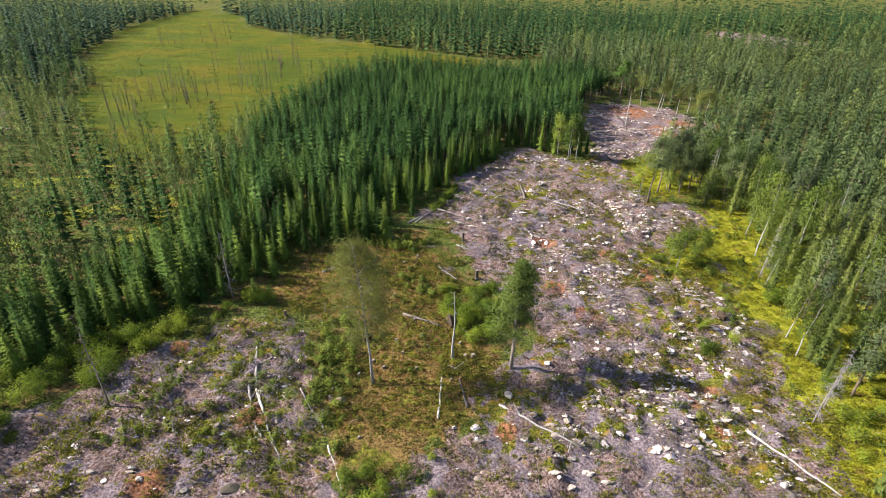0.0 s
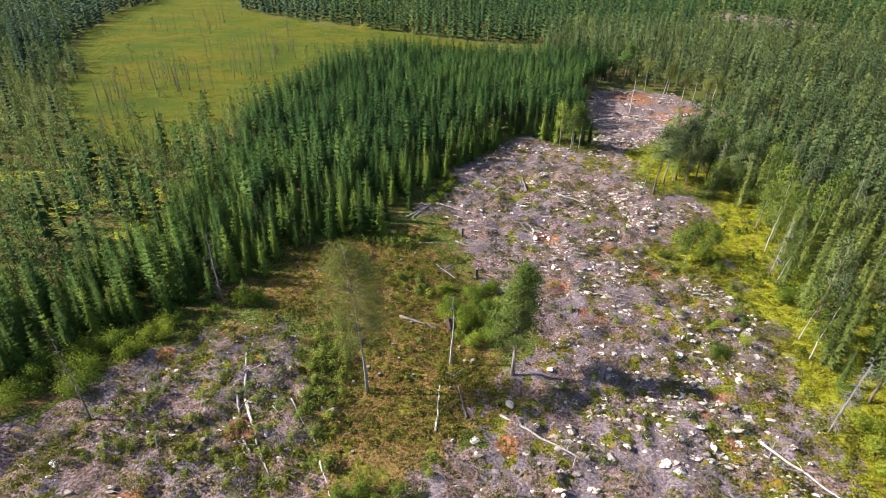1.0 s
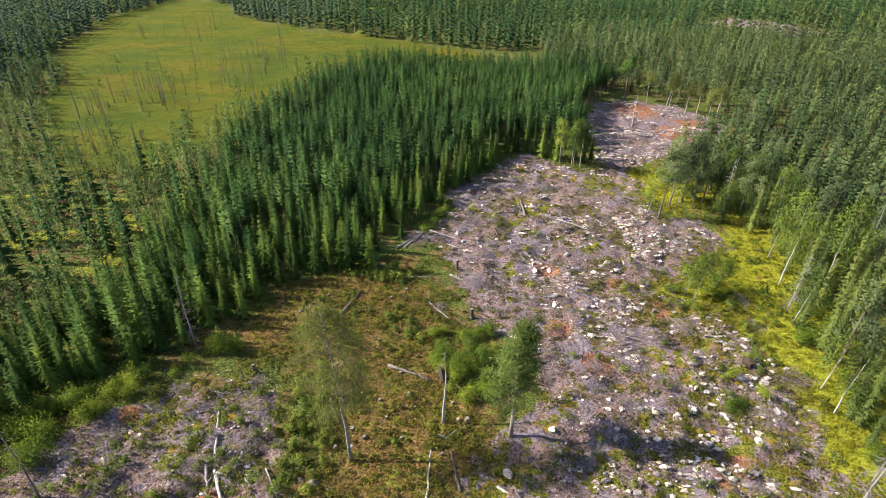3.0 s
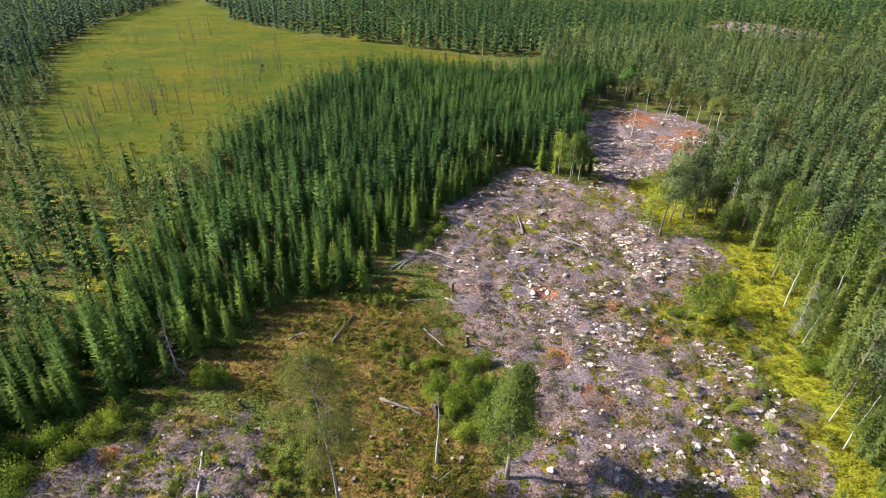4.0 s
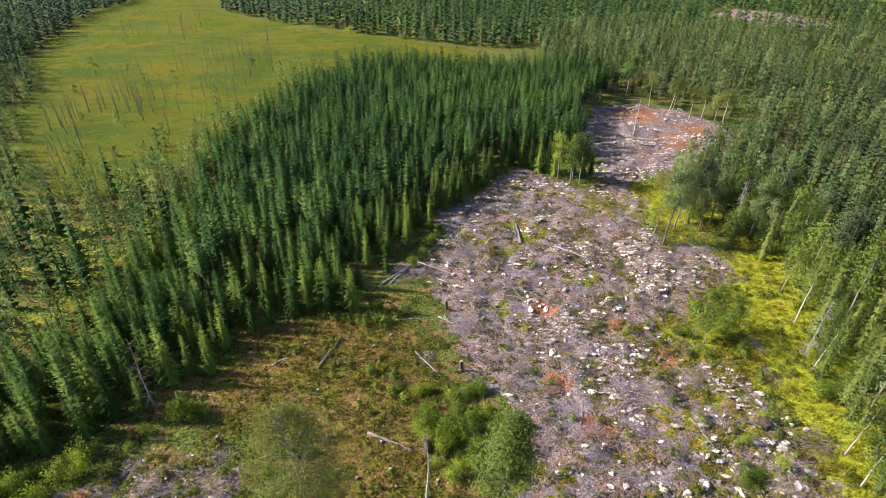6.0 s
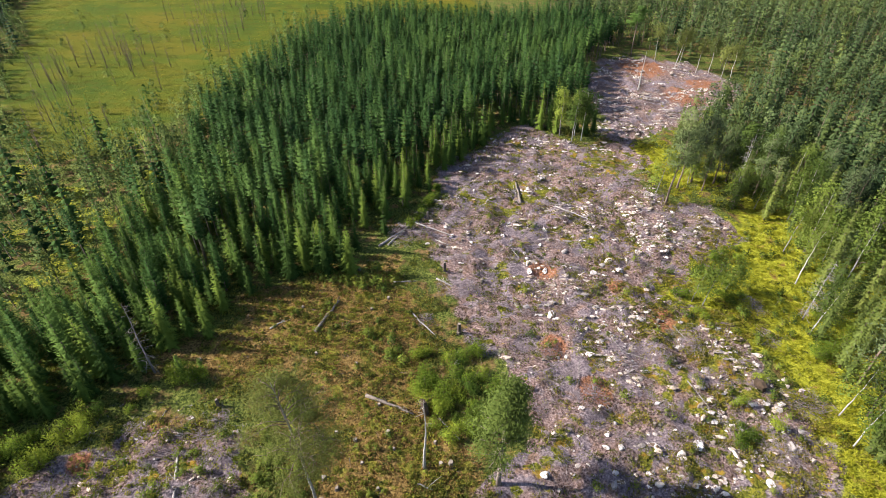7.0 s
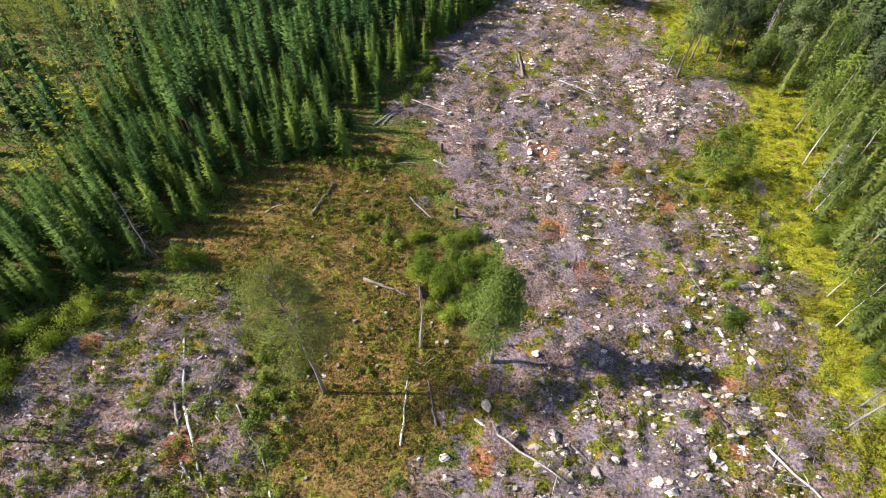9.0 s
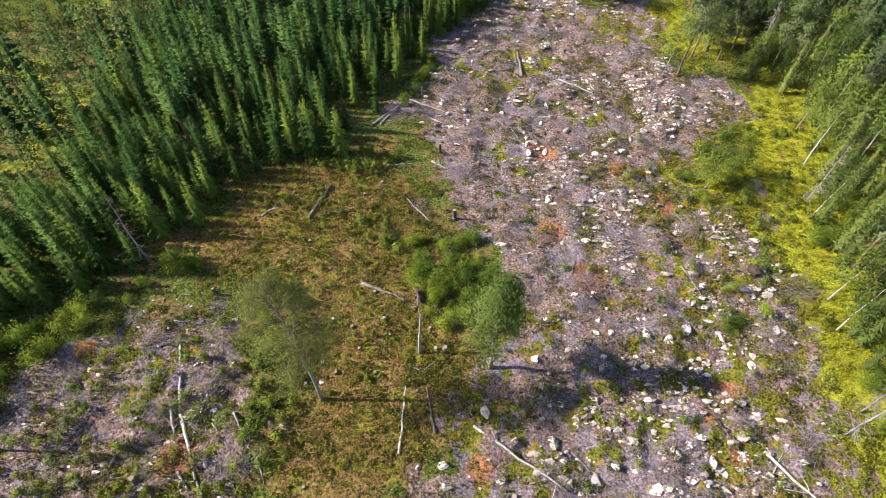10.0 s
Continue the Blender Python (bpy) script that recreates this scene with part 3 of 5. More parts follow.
def young_pine(rng, h, detail=1.0, slim=1.0):
    """Planted pine: upswept branches in dense plumes."""
    if detail > 0.7:
        t = stem(rng, h * 0.95, 0.011 * h + 0.02, 0.2, 5, 5, top=0.06)[2]
        return t, join([tiers(rng, round(h * 2.2), 9, h, h * 0.09 * slim, h * 0.06, -0.3, 0.62, 0.4), plumes(rng, round(h * 2.4), 9, 8, h, h * 0.17 * slim, h * 0.06, 0.4, 0.18, 0.6, 0.25)])
    t = stem(rng, h * 0.9, 0.08, 0.1, 2, 3)[2]
    return t, join([tiers(rng, round(h * 1.2), 6, h, h * 0.1 * slim, h * 0.4, -0.3, 0.62, 0.4), plumes(rng, round(h * 1.3), 7, 4, h, h * 0.17 * slim, h * 0.4, 0.4, 0.23, 0.6, 0.28)])


def birch(rng, h, per=16, limbs=16, low=0.35, wide=0.2, leaf=0.11, lean=(0, 0), clump=0.42, weep=0.1, twigs=True, broad=0.7, hang=0.0):
    p, r, t = stem(rng, h * 0.95, 0.008 * h + 0.015, 0.5, 9, 7 if twigs else 5, lean)
    bits, cen = [], []
    for k in range(limbs):
        f = low + (0.97 - low) * (k + rng.uniform(0, 1)) / limbs
        o, az = along(p, f), rng.uniform(0, 6.28)
        ln = h * wide * (0.35 + 0.85 * np.sin(np.pi * min(1, (f - low) / (1.0 - low) * 0.8 + 0.2))) * rng.uniform(0.65, 1.2)
        d = np.array([np.cos(az), np.sin(az), rng.uniform(0.5, 1.0)])
        q = np.array([o, o + d * ln * 0.5, o + d * ln * 0.85 + [0, 0, -weep * ln], o + d * ln + [0, 0, -weep * ln * 3]])
        bits.append(tube(q, np.array([0.0028, 0.002, 0.0012, 0.0005]) * h, 4 if twigs else 3))
        for g in np.linspace(0.35, 1.0, 4):
            cen.append(along(q, g) + rng.normal(0, 0.22, 3))
        for g in (0.5, 0.75):
            e = along(q, g)
            e2 = e + np.array([np.cos(az + rng.normal(0, 1)), np.sin(az + rng.normal(0, 1)), 0.1]) * ln * 0.5
            if twigs:
                bits.append(tube([e, e2], [0.0012 * h, 0.0004 * h], 3))
            cen += [e2, (e + e2) / 2]
    cen.append(p[-1])
    return t, leaves(rng, np.array(cen), per, clump, leaf, 1.1, broad, hang), join(bits)


def pine(rng, h, per=26, limbs=15, low=0.45, wide=0.17, lean=(0, 0), needle=0.13, clump=0.33, taper=0.75, bare=6):
    """Old pine: bare lower trunk, limbs that carry flat tufts of needles."""
    p, r, t = stem(rng, h * 0.96, 0.0115 * h + 0.03, 0.35, 9, 8, lean)
    bits, cen = [t], []
    for k in range(limbs):
        f = low + (0.98 - low) * (k + rng.uniform(0, 1)) / limbs
        o, az = along(p, f), rng.uniform(0, 6.28)
        ln = h * wide * (1.15 - taper * (f - low) / (1 - low)) * rng.uniform(0.6, 1.2)
        d = np.array([np.cos(az), np.sin(az), rng.uniform(0.05, 0.5)])
        q = np.array([o, o + d * ln * 0.6, o + d * ln + [0, 0, 0.12 * ln]])
        bits.append(tube(q, np.array([0.0032, 0.002, 0.0008]) * h, 4))
        for g in np.linspace(0.4, 1.0, 4):
            cen.append(along(q, g) + rng.normal(0, 0.2, 3))
    for k in range(bare):
        f = rng.uniform(0.15, low + 0.08)
        o, az = along(p, f), rng.uniform(0, 6.28)
        e = o + np.array([np.cos(az), np.sin(az), -0.1]) * rng.uniform(0.3, 1.0)
        bits.append(tube([o, e], [0.018, 0.006], 3))
    cen += [p[-1], p[-1] + [0, 0, 0.2]]
    return join(bits), leaves(rng, np.array(cen), per, clump, needle, 0.55, 0.35)


def puff(rng, h, clumps, per, leaf, low, wide, clump, flat=0.8):
    """A broadleaf tree or pine seen from afar: thin trunk and clumps of leaves."""
    p, r, trunk = stem(rng, h * 0.93, 0.006 * h + 0.015, 0.4, 3, 3)
    f = low + (0.97 - low) * (np.arange(clumps) + rng.uniform(0, 1, clumps)) / clumps
    az, rad = rng.uniform(0, 6.28, clumps), h * wide * np.sin(np.pi * np.clip((f - low) / (1 - low) * 0.75 + 0.25, 0, 1)) * rng.uniform(0.3, 1.0, clumps)
    cen = np.stack([rad * np.cos(az), rad * np.sin(az), f * h], -1)
    return trunk, join([leaves(rng, cen, per, clump, leaf, flat), leaves(rng, cen * [0.6, 0.6, 1], 4, clump * 0.7, leaf * 1.3, flat)])


def far_spruce(rng, h, n, spikes, wide, trunk=True):
    """A spruce seen from afar: thin trunk and drooping tiers of boughs."""
    return (stem(rng, h * 0.9, 0.012 * h, 0.05, 2, 3)[2] if trunk else None), tiers(rng, n, spikes, h, h * wide, h * 0.04, 0.3, 0.85, 0.35)


def dead_tree(rng, h, limbs=30, lean=(0, 0), twigs=3, reach=0.12, low=0.15, r0=None):
    """A dead conifer: bare grey stem with thin broken branches."""
    p, r, t = stem(rng, h, r0 or 0.009 * h + 0.02, 0.3, 8, 6, lean, 0.08)
    bits = [t]
    for k in range(limbs):
        f = rng.uniform(low, 0.97)
        o, az = along(p, f), rng.uniform(0, 6.28)
        ln = h * reach * (1.1 - f * 0.8) * rng.uniform(0.4, 1.2)
        d = np.array([np.cos(az), np.sin(az), rng.uniform(-0.5, 0.15)])
        e = o + d * ln
        bits.append(tube([o, (o + e) / 2 + [0, 0, 0.05 * ln], e], [0.02, 0.012, 0.005], 3))
        for _ in range(twigs):
            g = o + d * ln * rng.uniform(0.3, 0.95)
            bits.append(tube([g, g + rng.normal(0, 0.18 * ln, 3) + d * ln * 0.2], [0.009, 0.004], 3))
    return join(bits)


def tree_thing(name, label, trunk, crown, bark, leaf, group="", limbs=None, own=0.35):
    """Parents trunk and crown to an Empty at the foot of the tree."""
    root = tagged(new(name), label, "tree", group)
    new("trunk", make_mesh("trunk", *trunk, [bark], smooth=True)).parent = root
    if limbs is not None:
        ob = tagged(new("branchwork", make_mesh("branchwork", *limbs, [M_BARK], smooth=True)), kind="stuff")
        ob.parent = root
    if crown is not None:
        t, n = crown_normals(*crown, own)
        new("crown", make_mesh("crown", crown[0], t, [leaf], normals=n)).parent = root
    return root


def birch_thing(label, made, group="", leaf=None):
    return tree_thing("birch_tree", label, made[0], made[1], M_BIRCHBARK, leaf or M_BIRCH, group, made[2], 0.75 if leaf else 0.4)


def stand(x, y, turn=0.0, size=1.0):
    return Matrix.LocRotScale((x, y, float(land(x, y)) - 0.05), Euler((0, 0, turn)), (size, size, size))


def put(root, m):
    """A copy of a whole plant at the pose m with its scale."""
    c = copy_thing(root, m)
    c.matrix_basis = m
    return c


def jitter(rng, x0, x1, y0, y1, d):
    """Points on a shaken grid that is turned askew, so that no rows line up."""
    cx, cy, half = (x0 + x1) / 2, (y0 + y1) / 2, math.hypot(x1 - x0, y1 - y0) / 2
    u, v = np.meshgrid(np.arange(-half, half, d), np.arange(-half, half, d))
    v = v + 0.5 * d * (np.round(u / d) % 2)
    u, v = u.ravel() + rng.uniform(-0.46, 0.46, u.size) * d, v.ravel() + rng.uniform(-0.46, 0.46, v.size) * d
    x, y = cx + u * math.cos(0.6) - v * math.sin(0.6), cy + u * math.sin(0.6) + v * math.cos(0.6)
    k = (x > x0) & (x < x1) & (y > y0) & (y < y1)
    return x[k], y[k]


def forest(name, label, kinds, x, y, size, bark, leaf, rng, category="forest"):
    """Many trees in one mesh: templates of trunk and crown, turned and scaled."""
    vs, ts, ms, tn, ns, n = [], [], [], [], [], 0
    pick, turn, z = rng.integers(0, len(kinds), len(x)), rng.uniform(0, 6.28, len(x)), land(x, y) - 0.05
    tint = np.clip(rng.normal(0.5, 0.22, len(x)) + 0.5 * (vnoise(x, y, 18, 11) - 0.5), 0, 1)
    for k, (trunk, crown) in enumerate(kinds):
        i = np.nonzero(pick == k)[0]
        if not len(i):
            continue
        ct, cn = crown_normals(*crown, 0.14)
        if trunk is None:
            (v, t), nt, nv = (crown[0], ct), 0, cn
        else:
            v, t = join([trunk, (crown[0], ct)])
            tn_ = trunk[0] * [1, 1, 0] + [0.001, 0, 0]
            nt, nv = len(trunk[1]), np.concatenate([tn_ / np.linalg.norm(tn_, axis=1)[:, None], cn])
        c, s = np.cos(turn[i])[:, None], np.sin(turn[i])[:, None]
        wx, sz = v[None, :, :], size[i][:, None]
        q = np.stack([(wx[..., 0] * c - wx[..., 1] * s) * sz + x[i][:, None], (wx[..., 0] * s + wx[..., 1] * c) * sz + y[i][:, None], wx[..., 2] * sz + z[i][:, None]], -1)
        vs.append(q.reshape(-1, 3))
        ns.append(np.stack([nv[:, 0] * c - nv[:, 1] * s, nv[:, 0] * s + nv[:, 1] * c, np.broadcast_to(nv[:, 2], (len(i), len(nv)))], -1).reshape(-1, 3))
        ts.append((t[None] + (np.arange(len(i)) * len(v))[:, None, None] + n).reshape(-1, 3))
        ms.append(np.tile((np.arange(len(t)) >= nt).astype(int), len(i)))
        tn.append(np.repeat(tint[i], len(v)))
        n += len(i) * len(v)
    me = make_mesh(name, np.concatenate(vs), np.concatenate(ts), [bark, leaf], np.concatenate(ms), np.concatenate(tn), normals=np.concatenate(ns))
    return tagged(new(name, me), label, category, kind="stuff")


# ---- the planted conifers beside the clearing ----
rng = np.random.default_rng(11)
x, y = jitter(rng, -60, 42, 26, 180, 1.55)
d = inside(PLANTED, x, y) + 1.5 * (vnoise(x, y, 5, 21) - 0.5) + np.where(((x < -24) & (y > 60)) | (y > 146), 3.0, 0.0)
keep = (d > 0) & ((d > 3.4) | (x < -29) | (rng.random(len(x)) < 0.8) | (y > 104))
x, y, d = x[keep], y[keep], d[keep]
near = (d < 9) & (x > -46) & (y < 110) & (x > -46 + (y - 36) * 0.42)
order = np.argsort(d + 0.2 * np.hypot(x + 10, y - 30))
order = order[near[order]][:330]
is_near = np.zeros(len(x), bool)
is_near[order] = True
spruces = [tree_thing("spruce_tree", "young green spruce with drooping layered branches at the clearing's edge", *spruce(rng, h, 1.0), M_BARK, M_SPRUCE, "planted conifers") for h in (6.0, 7.0, 7.6, 8.2)]
pines_y = [tree_thing("young_conifer", "dense blue-green planted conifer with upswept branches", *young_pine(rng, h, 1.0), M_BARK, M_PINE, "planted conifers") for h in (7.4, 8.4, 9.2)]
used = set()
for i in order:
    edge = d[i] < 3.0
    pool = spruces if (edge or rng.random() < 0.3) else pines_y
    k = rng.integers(len(pool))
    size = rng.uniform(0.6, 0.92) if d[i] > 3.4 or x[i] < -29 else rng.uniform(0.55, 0.95)
    m = stand(x[i], y[i], rng.uniform(0, 6.28), size)
    if id(pool[k]) not in used:
        used.add(id(pool[k]))
        pool[k].matrix_basis = m
    else:
        put(pool[k], m)
rest = ~is_near
sel = rng.random(len(x)) < 0.22
SPR = [far_spruce(rng, h, round(h * 1.9), 8, 0.13) for h in (7.6, 8.4, 9.0)]
YP = [young_pine(rng, h, 0.62, 1.0) for h in (8.2, 9.0, 9.6)]
for nm, mask, kinds, leaf in (("spruce_plantation", rest & sel, SPR, M_SPRUCE_F), ("pine_plantation", rest & ~sel, YP, M_PINE_F)):
    forest(nm, "dense planted conifers standing in a dark green block", kinds, x[mask], y[mask], rng.uniform(0.66, 0.96, mask.sum()), M_BARK, leaf, rng)

# ---- the mixed forest on the far side, the bog's margin and the distance ----
CLEAR = [SLASH_A, SLASH_B, BOG, PLANTED, MOUND, WEST]


def open_ground(x, y, margin=0.0):
    m = np.zeros(len(x), bool)
    for poly in CLEAR:
        m |= inside(poly, x, y) > -margin
    return m


RIGHT = [(28, 18), (29, 31), (31.5, 38), (34, 46), (37, 54), (40, 63), (43, 72), (38, 78.5), (33, 83), (33, 90), (36, 99), (42, 103), (53, 111), (60, 127), (54, 140), (40, 147), (30, 160),
         (12, 168), (10, 186), (60, 215), (150, 200), (170, 90), (90, 10), (45, 5)]
x, y = jitter(rng, 26, 170, 8, 215, 2.4)
d = inside(RIGHT, x, y) + 4 * (vnoise(x, y, 7, 31) - 0.5)
keep = (d > 0) & (x < 40 + 0.95 * (y + 12)) & ~open_ground(x, y, 1.0) & (vnoise(x, y, 8, 35) > 0.24)
x, y, d = x[keep], y[keep], d[keep]
kind = rng.random(len(x)) * 0.6 + 0.4 * vnoise(x, y, 14, 33)
kind = np.argsort(np.argsort(kind)) / len(kind)
near_r = np.hypot(x - 5, y - 22)
order = np.argsort(near_r + 0.8 * np.clip(d, 0, 30))[:330]
is_near = np.zeros(len(x), bool)
is_near[order] = True
birches = [birch_thing("slender pale-trunked birch with light green leaves in mixed forest", birch(rng, h, 20, 16, 0.16, 0.155, 0.11, (rng.normal(0, 0.4), rng.normal(0, 0.4)), 0.36, 0.1, False), "mixed forest") for h in (7.5, 8.5, 9.5)]
pines = [tree_thing("pine_tree", "pine with a bare lower trunk and grey-green tufted crown", *pine(rng, h, 22, 16, 0.3, 0.125, (0, 0), 0.15, 0.36), M_BARK, M_GREYPINE_E, "mixed forest") for h in (8.5, 9.5)]
spruces_r = [tree_thing("spruce_tree", "tall narrow olive-green spruce in mixed forest", stem(rng, h * 0.95, 0.1, 0.1, 5, 6)[2], join([tiers(rng, round(h * 2.2), 9, h, h * 0.07, h * 0.05, 0.35, 0.75, 0.45), plumes(rng, round(h * 2.6), 9, 9, h, h * 0.135, h * 0.05, -0.15, 0.14, 0.74)]), M_BARK, M_SPRUCE_R, "mixed forest") for h in (8.0, 9.5)]
dead_r = [tree_thing("dead_spruce", "dead grey spruce with bare drooping twigs in the forest", dead_tree(rng, h, 44, (0.3, 0.1), 1, 0.13), None, M_DEAD, None, "mixed forest") for h in (7.5, 8.5)]
pools = [(0.22, birches), (0.42, pines), (0.94, spruces_r), (2, dead_r)]
for i in order:
    pool = next(p for c, p in pools if kind[i] < c)
    root = pool[rng.integers(len(pool))]
    m = stand(x[i], y[i], rng.uniform(0, 6.28), rng.uniform(0.66, 1.08))
    if id(root) not in used:
        used.add(id(root))
        root.matrix_basis = m
    else:
        put(root, m)
rest, away = ~is_near, np.hypot(x, y - 15) > 105
LB = [puff(rng, h, 24, 19, 0.14, 0.12, 0.165, 0.34, 1.0) for h in (7.5, 8.5, 9.5)]
LP = [puff(rng, h, 20, 19, 0.13, 0.22, 0.135, 0.32, 0.6) for h in (8.5, 9.5)]
LS = [far_spruce(rng, h, round(h * 1.9), 9, 0.13) for h in (8, 9, 10)]
AB = [puff(rng, h, 15, 13, 0.14, 0.2, 0.13, 0.32) for h in (8, 9)]
AS = [far_spruce(rng, h, 13, 7, 0.135) for h in (7, 8.5, 9.5)]
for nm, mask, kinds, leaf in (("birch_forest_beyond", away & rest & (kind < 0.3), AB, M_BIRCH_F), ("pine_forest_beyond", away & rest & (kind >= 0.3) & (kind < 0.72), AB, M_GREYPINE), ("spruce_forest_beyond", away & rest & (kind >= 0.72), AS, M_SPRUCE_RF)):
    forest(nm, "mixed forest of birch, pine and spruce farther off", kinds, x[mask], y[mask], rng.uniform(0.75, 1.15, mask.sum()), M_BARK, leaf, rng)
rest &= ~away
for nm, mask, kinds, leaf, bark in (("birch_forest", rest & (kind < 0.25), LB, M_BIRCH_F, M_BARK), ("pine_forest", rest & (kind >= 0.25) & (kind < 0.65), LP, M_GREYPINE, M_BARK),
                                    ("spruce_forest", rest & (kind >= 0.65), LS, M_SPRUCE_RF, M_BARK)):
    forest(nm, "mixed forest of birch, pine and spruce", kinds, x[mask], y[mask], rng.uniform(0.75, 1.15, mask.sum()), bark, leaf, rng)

# margin of the bog: birch and stunted conifers
x, y = jitter(rng, -160, -20, 20, 215, 2.5)
dp, db = -inside(PLANTED, x, y), inside(BOG, x, y)
thick = np.where(db < 0, 0.6, np.clip(0.8 - (dp - 3) / 12, 0.0, 0.8)) * np.where(vnoise(x, y, 9, 43) > 0.3, 1, 0.25)
keep = (dp > 0.8) & (rng.random(len(x)) < thick) & (x > -46 - 0.98 * y) & (inside(SLASH_A, x, y) < -3) & (inside(WEST, x, y) < 0) & ((x < -37) | (y > 60)) & (y < 200)
x, y, db = x[keep], y[keep], db[keep]
k2, size = rng.random(len(x)) + 0.3 * np.clip((y - 115) / 30, 0, 1) * (x < -60), rng.uniform(0.6, 1.05, len(x)) * np.where(dp[keep] > 22, np.where(db > 3, 0.3, 1), 1) * np.where((x < -55) & (db < 0) & (y < 125), 0.8, 1)
LSW = [far_spruce(rng, h, 12, 7, 0.13) for h in (7.5, 8.5, 9.5)]
LBW = [puff(rng, h, 18, 15, 0.13, 0.08, 0.16, 0.32, 1.0) for h in (6, 7.5, 8.5)]
for nm, mask, kinds, leaf, bark in (("birch_wood", k2 < 0.55, LBW, M_MARGIN, M_BARK), ("pine_wood", (k2 >= 0.55) & (k2 < 0.75), AB, M_PINE_F, M_BARK), ("spruce_wood", (k2 >= 0.75) & (x > -74), LSW, M_PINE_F, M_BARK),
                                    ("dark_spruce_wood", (k2 >= 0.75) & (x <= -74), LSW, M_BLUE, M_BARK)):
    forest(nm, "loose wood of birch and stunted conifers round the bog", kinds, x[mask], y[mask], size[mask], bark, leaf, rng)

# birch and willow scrub between the plantation and the bog
x, y = jitter(rng, -110, -24, 36, 160, 2.2)
dp, db = -inside(PLANTED, x, y), inside(BOG, x, y)
keep = (dp > 0.6) & (rng.random(len(x)) < np.where(db < 2, 0.85, np.clip(0.9 - (dp - 6) / 12, 0.03, 0.9))) & (vnoise(x, y, 6, 47) > 0.22) & (x > -46 - 0.98 * y) & ((x < -37) | (y > 60)) & (inside(WEST, x, y) < 0)
x, y = x[keep], y[keep]
SCRUB = [puff(rng, h, 9, 10, 0.12, 0.05, 0.28, 0.28, 0.9) for h in (2.2, 3.0, 3.8)]
forest("birch_scrub", "low green birch and willow scrub beside the bog", SCRUB, x, y, rng.uniform(0.6, 1.2, len(x)), M_BARK, M_MARGIN, rng, "scrub")

# bare dead pines on the bog
DEAD_BOG = [(-99.4, 196.5), (-90.2, 229), (-85.6, 190.8), (-85.3, 203.2), (-56, 188.5), (-48.8, 149.9), (-50.1, 161.7), (-60.3, 170.4), (-60.6, 163.6), (-52.8, 136.3), (-55.3, 131.8), (-67.3, 130),
            (-61.1, 120.9), (-71.5, 135.9), (-63.9, 101.8), (-52.8, 89.3), (-72.5, 113.6), (-76.4, 115.8), (-72.9, 119.4), (-70.2, 124.5), (-52.4, 92), (-59.1, 92.8), (-63.4, 96.7), (-59.9, 128.8),
            (-68.9, 155.1), (-50.8, 144.5)]
dead_pines = [tree_thing("dead_pine", "bare grey dead pine standing on the bog", dead_tree(rng, h, 34, (rng.normal(0, 0.3), 0), 2, 0.17, 0.25, 0.075), None, M_BARK, None, "dead pines on the bog") for h in (5.5, 6.5, 7.5)]
spots = list(DEAD_BOG)
while len(spots) < 120:
    c = DEAD_BOG[rng.integers(len(DEAD_BOG))]
    q = (c[0] + rng.normal(0, 4), c[1] + rng.normal(0, 5))
    if inside(BOG, *q) > 2:
        spots.append(q)
for px, py in spots:
    root = dead_pines[rng.integers(3)]
    m = stand(px, py, rng.uniform(0, 6.28), rng.uniform(0.6, 1.05))
    if id(root) not in used:
        used.add(id(root))
        root.matrix_basis = m
    else:
        put(root, m)

# the distance
FS = [far_spruce(rng, h, 6, 5, 0.165, False) for h in (8, 9.5, 10.5)]
FB = [puff(rng, h, 12, 7, 0.26, 0.12, 0.14, 0.42) for h in (9, 10)]
x, y = jitter(rng, -330, 330, 150, 330, 3.0)
far_ok = (np.abs(x) < 45 + 0.92 * y) & ~open_ground(x, y, 1.0) & (inside(RIGHT, x, y) < 0) & ((y > 185) | (x < -100)) & ((x > -60) | (y < 300))
x, y = x[far_ok], y[far_ok]
b = rng.random(len(x)) < 0.06 + 0.3 * np.clip((x - 60) / 60, 0, 1) * (y < 260)
west = x < -50
for nm, mask, leaf in (("far_spruce_forest", ~b & ~west, M_SPRUCE_F), ("dark_spruce_forest", ~b & west, M_BLUE)):
    forest(nm, "distant spruce forest, dark green", FS, x[mask], y[mask], rng.uniform(0.75, 1.15, mask.sum()), M_BARK, leaf, rng)
forest("far_birch_forest", "distant birch forest", FB, x[b], y[b], rng.uniform(0.7, 1.1, b.sum()), M_BARK, M_BIRCH_F, rng)
FF = [far_spruce(rng, h, 4, 4, 0.2, False) for h in (11, 13)]
x, y = jitter(rng, -600, 600, 330, 600, 11.0)
k = (np.abs(x) < 45 + 0.92 * y) & ~open_ground(x, y, 1)
x, y = x[k], y[k]
forest("horizon_forest", "far hillside covered with spruce", FF, x, y, rng.uniform(0.8, 1.2, len(x)), M_BARK, M_SPRUCE_F, rng)
x, y = jitter(rng, -260, 260, -230, 22, 9.0)
k = (np.hypot(x, y - 20) > 48) & ~open_ground(x, y, 4) & ((x < -42) | (x > 44) | (y < -25))
x, y = x[k], y[k]
forest("spruce_forest_behind", "spruce forest round the clearing", FF, x, y, rng.uniform(0.6, 0.9, len(x)), M_BARK, M_SPRUCE_F, rng)

# templates that found no place are taken away
for root in spruces + pines_y + birches + pines + spruces_r + dead_r + dead_pines:
    if id(root) not in used:
        for o in (*root.children_recursive, root):
            bpy.data.objects.remove(o)


